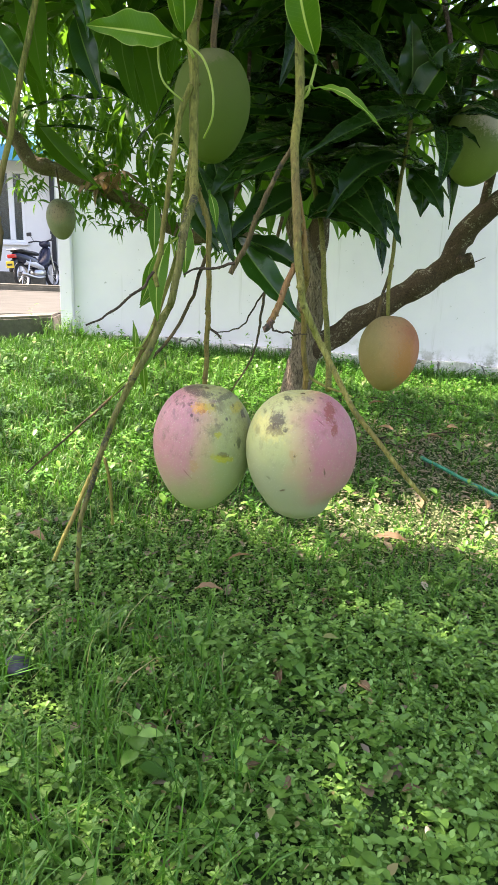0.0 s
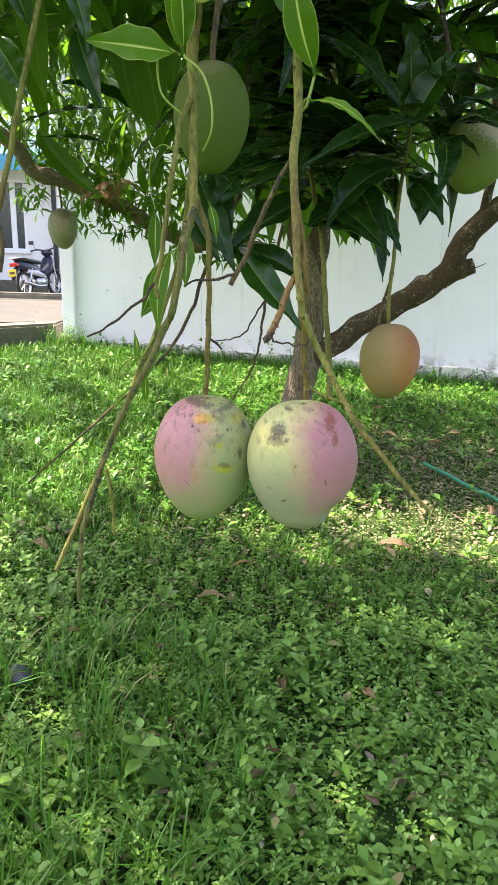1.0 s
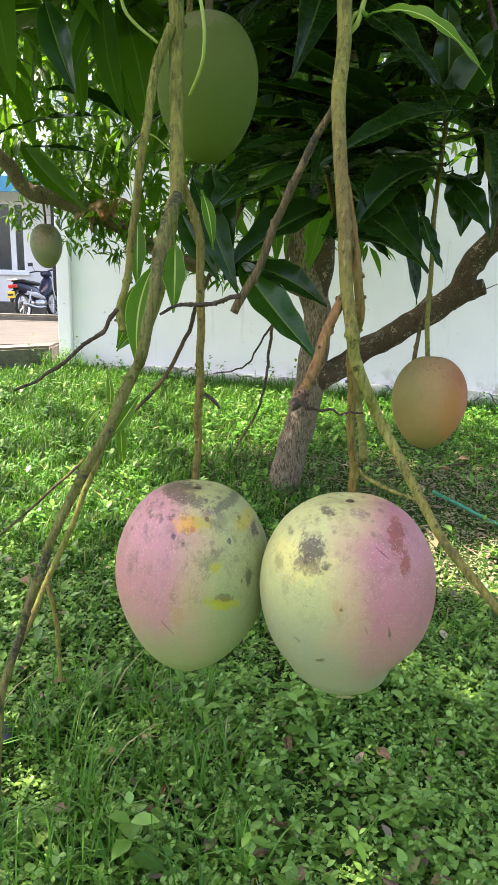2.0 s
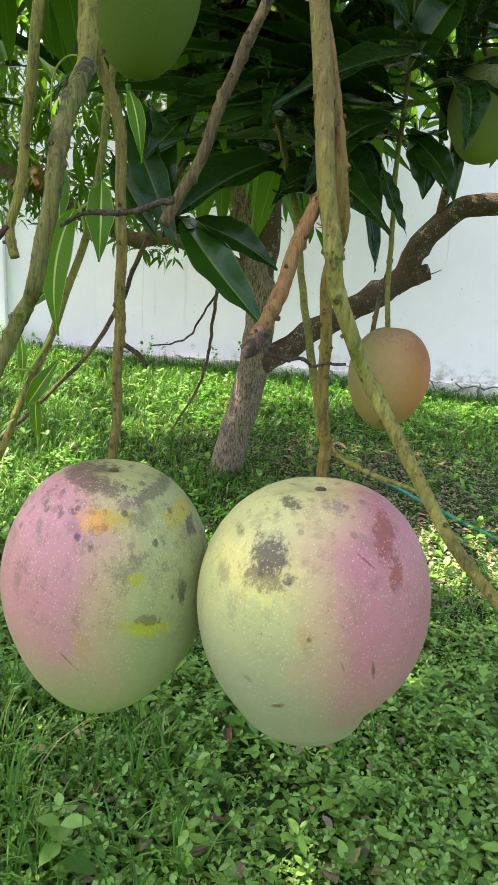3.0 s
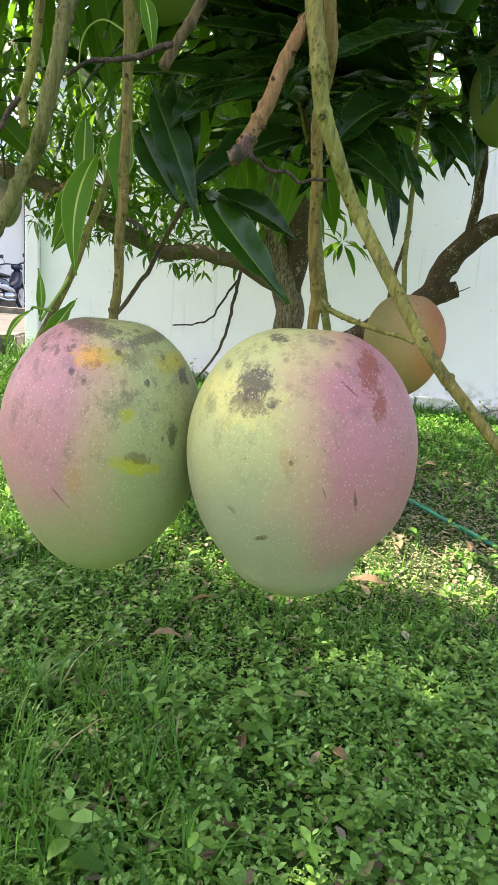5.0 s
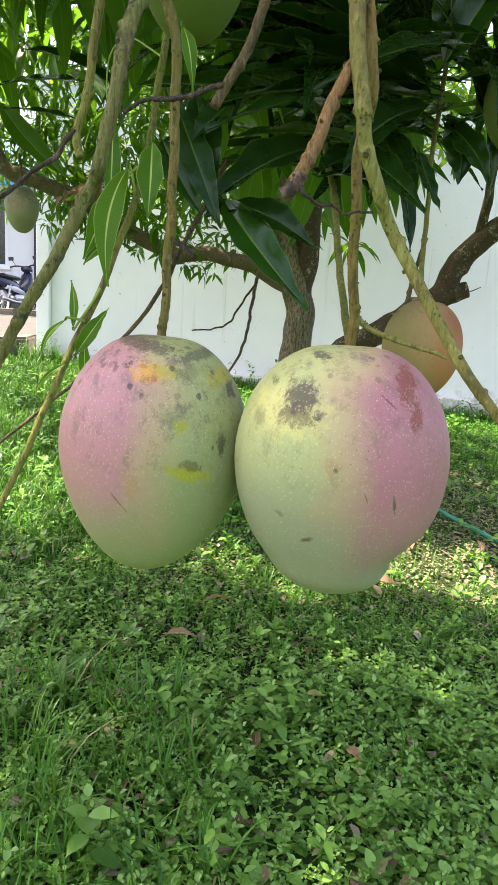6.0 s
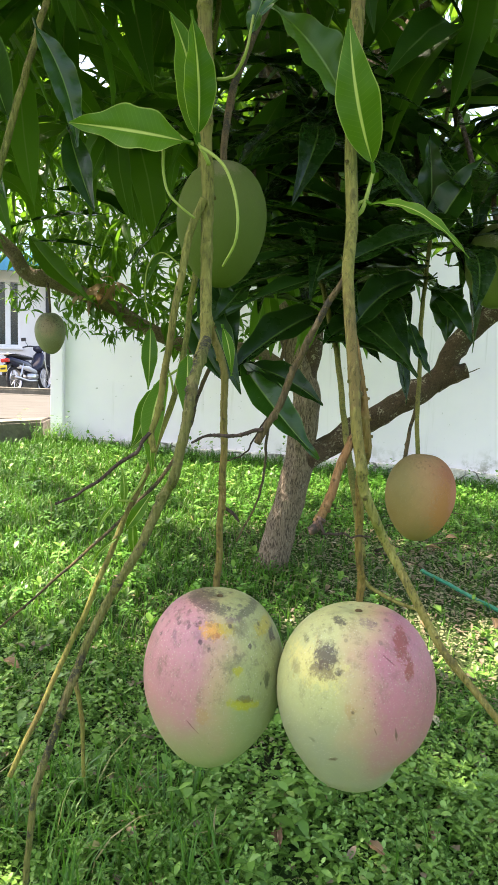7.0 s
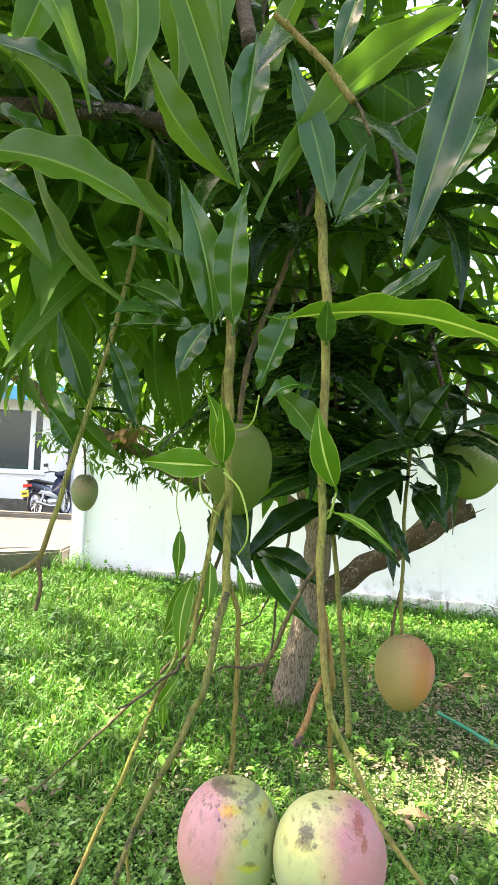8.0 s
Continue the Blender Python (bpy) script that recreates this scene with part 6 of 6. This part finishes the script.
def blades(name, x, y, length, width, lean, material, label, category="grass", lift=0.0):
    n = len(x)
    head = nrng.uniform(0, 6.28, n)
    steps = 5
    u = np.linspace(0, 1, steps)
    h = heights(x, y) + lift
    c, s = np.cos(head), np.sin(head)
    out = (u ** 2)[None, :] * (lean * length)[:, None]
    rise = (u * (1 - 0.35 * u))[None, :] * (length * np.sqrt(np.clip(1 - lean ** 2 * 0.6, 0.1, 1)))[:, None]
    rise -= (np.clip(u - 0.6, 0, 1) ** 2)[None, :] * (lean * length * 1.2)[:, None]
    w = (1 - u ** 1.6)[None, :] * width[:, None] * 0.5 + 0.0002
    px, py = x[:, None] + c[:, None] * out, y[:, None] + s[:, None] * out
    pz = h[:, None] + rise
    a = np.stack([px - s[:, None] * w, py + c[:, None] * w, pz], 2)
    b = np.stack([px + s[:, None] * w, py - c[:, None] * w, pz], 2)
    v = np.stack([a, b], 2).reshape(n, steps * 2, 3)
    quads = np.array([(2 * i, 2 * i + 1, 2 * i + 3, 2 * i + 2) for i in range(steps - 1)])
    f = (np.arange(n)[:, None, None] * (2 * steps) + quads[None]).reshape(-1, 4)
    ob = new(name, sheet_mesh(v.reshape(-1, 3), f, name, material))
    return tagged(ob, label, category, kind="stuff")


def grass():
    x, y = scatter(17000, 0.75, 6.0)
    keep = nrng.uniform(0, 1, len(x)) > 0.6 * bareness(x, y)
    x, y = x[keep], y[keep]
    xs, ys = [x], [y]
    ls, ws = [nrng.uniform(0.04, 0.12, len(x))], [nrng.uniform(0.0018, 0.004, len(x))]
    # lush far lawn on the open side
    x, y = scatter(46000, 2.4, 6.0, 0.5, 0.4)
    keep = (nrng.uniform(0, 1, len(x)) > 0.85 * bareness(x, y)) & (nrng.uniform(0, 1, len(x)) < np.clip(0.75 - 0.2 * x, 0.5, 1))
    xs.append(x[keep]), ys.append(y[keep])
    ls.append(nrng.uniform(0.06, 0.17, keep.sum())), ws.append(nrng.uniform(0.004, 0.009, keep.sum()))
    # long tufts
    cx, cy = nrng.uniform(-0.85, 0.0, 130), nrng.uniform(1.0, 2.1, 130)
    for k in range(8):
        xs.append(cx + nrng.normal(0, 0.025, 130)), ys.append(cy + nrng.normal(0, 0.025, 130))
        ls.append(nrng.uniform(0.14, 0.36, 130)), ws.append(nrng.uniform(0.004, 0.0085, 130))
    cx, cy = nrng.uniform(-0.6, 0.9, 60), nrng.uniform(1.1, 4.2, 60)
    for k in range(7):
        xs.append(cx + nrng.normal(0, 0.02, 60)), ys.append(cy + nrng.normal(0, 0.02, 60))
        ls.append(nrng.uniform(0.10, 0.22, 60)), ws.append(nrng.uniform(0.003, 0.005, 60))
    x, y, l, w = (np.concatenate(q) for q in (xs, ys, ls, ws))
    blades("grass", x, y, l, w, nrng.uniform(0.1, 0.95, len(x)), GRASS, "green grass blades among the weeds")
    # the strip along the wall's foot
    x = nrng.uniform(-1.7, 3.2, 1500)
    y = 6.02 - 0.038 * x - np.abs(nrng.normal(0, 0.10, 1500)) - 0.06
    x[:160] = nrng.normal(-1.66, 0.12, 160)
    y[:160] = 5.93 - np.abs(nrng.normal(0, 0.06, 160))
    long = nrng.uniform(0.06, 0.2, 1500)
    long[:160] *= 1.9
    blades("wall_grass", x, y, long, nrng.uniform(0.003, 0.008, 1500), nrng.uniform(0.1, 0.8, 1500), GRASS, "grass growing along the foot of the wall")


def wall_weeds():
    """Thin plants seeded along the foot of the wall."""
    x = np.concatenate([nrng.normal(-1.5, 0.16, 16), nrng.uniform(-0.9, 0.9, 16), nrng.uniform(0.9, 2.2, 5)])
    y = 5.95 - 0.038 * x - nrng.uniform(0.0, 0.10, len(x))
    bases, heads, sizes, rises = [], [], [], []
    tall = nrng.uniform(0.10, 0.30, len(x))
    lx = nrng.normal(0, 0.2, len(x))
    for level in range(9):
        h = tall * (0.15 + 0.1 * level)
        bases.append(np.stack([x + lx * h, y, heights(x, y) + h], 1))
        heads.append(nrng.uniform(0, 6.28, len(x)))
        sizes.append(nrng.uniform(0.03, 0.06, len(x)))
        rises.append(nrng.normal(0.3, 0.4, len(x)))
    s = np.concatenate(sizes)
    leaf_field(np.concatenate(bases), np.concatenate(heads), s, s * 0.22, np.concatenate(rises), "wall_weeds", WEED, "thin leafy weeds at the foot of the wall", True)
    xs, ys = np.repeat(x, 2), np.repeat(y, 2)
    blades("weed_stems", xs, ys, np.repeat(tall, 2) * 1.05, np.full(len(xs), 0.004), np.abs(np.repeat(lx, 2)) * 0.5, GRASS, "thin green stems of the weeds by the wall", "weeds")


def litter():
    x, y = nrng.normal(1.0, 0.6, 1600), nrng.normal(4.1, 0.6, 1600)
    keep = y < 5.8
    x, y = x[keep], y[keep]
    n = len(x)
    s = nrng.uniform(0.015, 0.07, n)
    leaf_field(np.stack([x, y, heights(x, y) + nrng.uniform(0.01, 0.03, n)], 1), nrng.uniform(0, 6.28, n), s, s * nrng.uniform(0.08, 0.25, n), nrng.normal(0.05, 0.2, n), "leaf_litter", LITTER, "brown leaf litter on bare soil beside the trunk")


def fine_cover():
    """Tiny weeds, low and dull, and crumbs of dry leaf, over the trodden middle of the lawn."""
    x, y = nrng.uniform(-0.5, 2.6, 30000), nrng.uniform(2.3, 5.3, 30000)
    keep = nrng.uniform(0, 1, len(x)) < 1.3 * bareness(x, y)
    x, y = x[keep], y[keep]
    n = len(x)
    s = nrng.uniform(0.008, 0.024, n)
    leaf_field(np.stack([x, y, heights(x, y) + nrng.uniform(0.005, 0.03, n)], 1), nrng.uniform(0, 6.28, n), s, s * nrng.uniform(0.2, 0.4, n), nrng.normal(0.3, 0.4, n), "fine_weeds", FINEWEED, "tiny dull green weeds in the trodden lawn")
    x, y = scatter(16000, 0.8, 2.9)
    n = len(x)
    s = nrng.uniform(0.008, 0.02, n)
    leaf_field(np.stack([x, y, heights(x, y) + nrng.uniform(0.004, 0.022, n)], 1), nrng.uniform(0, 6.28, n), s, s * nrng.uniform(0.25, 0.4, n), nrng.normal(0.3, 0.4, n), "creeping_weeds", WEED, "tiny creeping weeds between the larger plants")
    x, y = scatter(420, 0.9, 2.9)
    n = len(x)
    s = nrng.uniform(0.02, 0.07, n)
    leaf_field(np.stack([x, y, heights(x, y) + nrng.uniform(0.015, 0.045, n)], 1), nrng.uniform(0, 6.28, n), s, s * nrng.uniform(0.14, 0.3, n), nrng.normal(0.15, 0.35, n), "dead_leaves", LITTER, "bits of dead brown leaf caught among the weeds", True)
    x, y = nrng.normal(0.8, 0.75, 2600), nrng.normal(3.5, 0.7, 2600)
    n = len(x)
    s = nrng.uniform(0.008, 0.035, n)
    leaf_field(np.stack([x, y, heights(x, y) + nrng.uniform(0.01, 0.04, n)], 1), nrng.uniform(0, 6.28, n), s, s * nrng.uniform(0.08, 0.3, n), nrng.normal(0.1, 0.3, n), "leaf_crumbs", LITTER, "crumbs of dry leaf among the weeds")


def open_lawn():
    """Thinner growth over the rest of the lawn round about."""
    def around(count):
        x, y = nrng.uniform(-5.0, 6.0, count), nrng.uniform(-4.0, 5.9, count)
        keep = ((np.abs(x) > 0.46 * np.maximum(y, 0) + 0.4) | (y < 0.78)) & ~((x < -1.75) & (y > 7.6 + 0.95 * x))
        return x[keep], y[keep]
    x, y = around(42000)
    n = len(x)
    blades("outer_grass", x, y, nrng.uniform(0.05, 0.14, n), nrng.uniform(0.004, 0.009, n), nrng.uniform(0.1, 0.9, n), GRASS, "green grass of the surrounding lawn")
    x, y = around(42000)
    n = len(x)
    s = nrng.uniform(0.02, 0.045, n)
    leaf_field(np.stack([x, y, heights(x, y) + nrng.uniform(0.01, 0.06, n)], 1), nrng.uniform(0, 6.28, n), s, s * 0.28, nrng.normal(0.4, 0.4, n), "outer_weeds", WEED, "broad-leaved weeds of the surrounding lawn")


weeds()
broad_weeds()
open_lawn()
grass()
wall_weeds()
litter()
fine_cover()

# ---- small things on the lawn ----
hose = thing("garden_hose", (0, 0, 0), "green plastic garden hose lying in the grass", "hose")
tube("hose", [(1.045, 3.900, 0.405), (1.089, 3.828, 0.396), (1.180, 3.690, 0.376), (1.267, 3.560, 0.356), (1.357, 3.441, 0.338), (1.55, 3.20, 0.298), (1.85, 2.95, 0.25)], 0.011, 0.011, HOSE, hose, "", 10, 0.02, 0.02, 0, 0.3, 61)
rng = random.Random(21)
for x, y, turn, size in ((0.576, 1.895, 1.5, 0.10), (0.125, 1.842, 1.5, 0.11), (-0.197, 2.307, 0.1, 0.12), (-0.078, 2.534, 0.4, 0.12), (-0.226, 1.643, 1.2, 0.10), (-0.303, 1.996, 0.3, 0.06), (-0.624, 2.056, 0.2, 0.07),
                         (-0.827, 2.563, 2.7, 0.11), (0.423, 1.845, 2.2, 0.09), (0.013, 1.597, 0.1, 0.12), (-0.015, 1.490, 0.5, 0.09), (0.745, 2.816, 2.8, 0.17), (0.883, 3.172, 1.5, 0.13), (1.231, 3.227, 1.3, 0.12), (-0.303, 1.613, 0.2, 0.09),
                         (0.439, 1.482, 0.3, 0.07), (1.125, 4.191, 0.2, 0.14), (1.32, 4.40, 0.4, 0.12), (0.95, 4.25, 2.6, 0.13), (0.12, 1.45, 1.1, 0.07), (0.30, 2.30, 0.9, 0.06), (0.85, 4.75, 0.3, 0.15)):
    z = lawn_height(x, y) + 0.052
    leaf = tagged(new("dry_leaf", mesh_of("dry_leaf", *leaf_shape(size, size * 0.3, 0.08, 0.5, 0.08, -0.1, rng.random(), 12, 0.06)[:2], DRY, True, leaf_shape(size, 0.1, 0, 0, 0, 0, 0, 12, 0.06)[2])), "fallen brown mango leaf lying on the weeds", "leaf", "fallen leaves")
    leaf.matrix_world = Matrix.Translation((x, y, z)) @ Euler((rng.uniform(-0.5, 0.5), rng.uniform(-0.25, 0.1), turn)).to_matrix().to_4x4()
for k in range(9):
    x, y, a, l = rng.uniform(0.55, 1.5), rng.uniform(3.9, 5.0), rng.uniform(-0.6, 0.6), rng.uniform(0.15, 0.5)
    stick = thing("fallen_twig", (x, y, lawn_height(x, y) + 0.03), "dry brown twig lying on the littered soil", "twig", "fallen twigs")
    tube("wood", [(-l / 2 * math.cos(a), -l / 2 * math.sin(a), 0.0), (0.02, 0.03, 0.015), (l / 2 * math.cos(a), l / 2 * math.sin(a), 0.0)], 0.006, 0.003, DARKTWIG, stick, "", 7, 0.02, 0.1, 3, 0.6, 70 + k)
stone = bmesh.new()
bmesh.ops.create_icosphere(stone, subdivisions=3, radius=0.04)
for v in stone.verts:
    v.co *= 1 + 0.25 * noise.noise(v.co * 22)
    v.co.z *= 0.7
me = bpy.data.meshes.new("stone")
stone.to_mesh(me)
stone.free()
me.materials.append(STONE)
me.polygons.foreach_set("use_smooth", [True] * len(me.polygons))
tagged(new("stone", me), "dark grey rounded stone in the grass", "stone").location = (-0.706, 1.835, lawn_height(-0.706, 1.835) + 0.05)
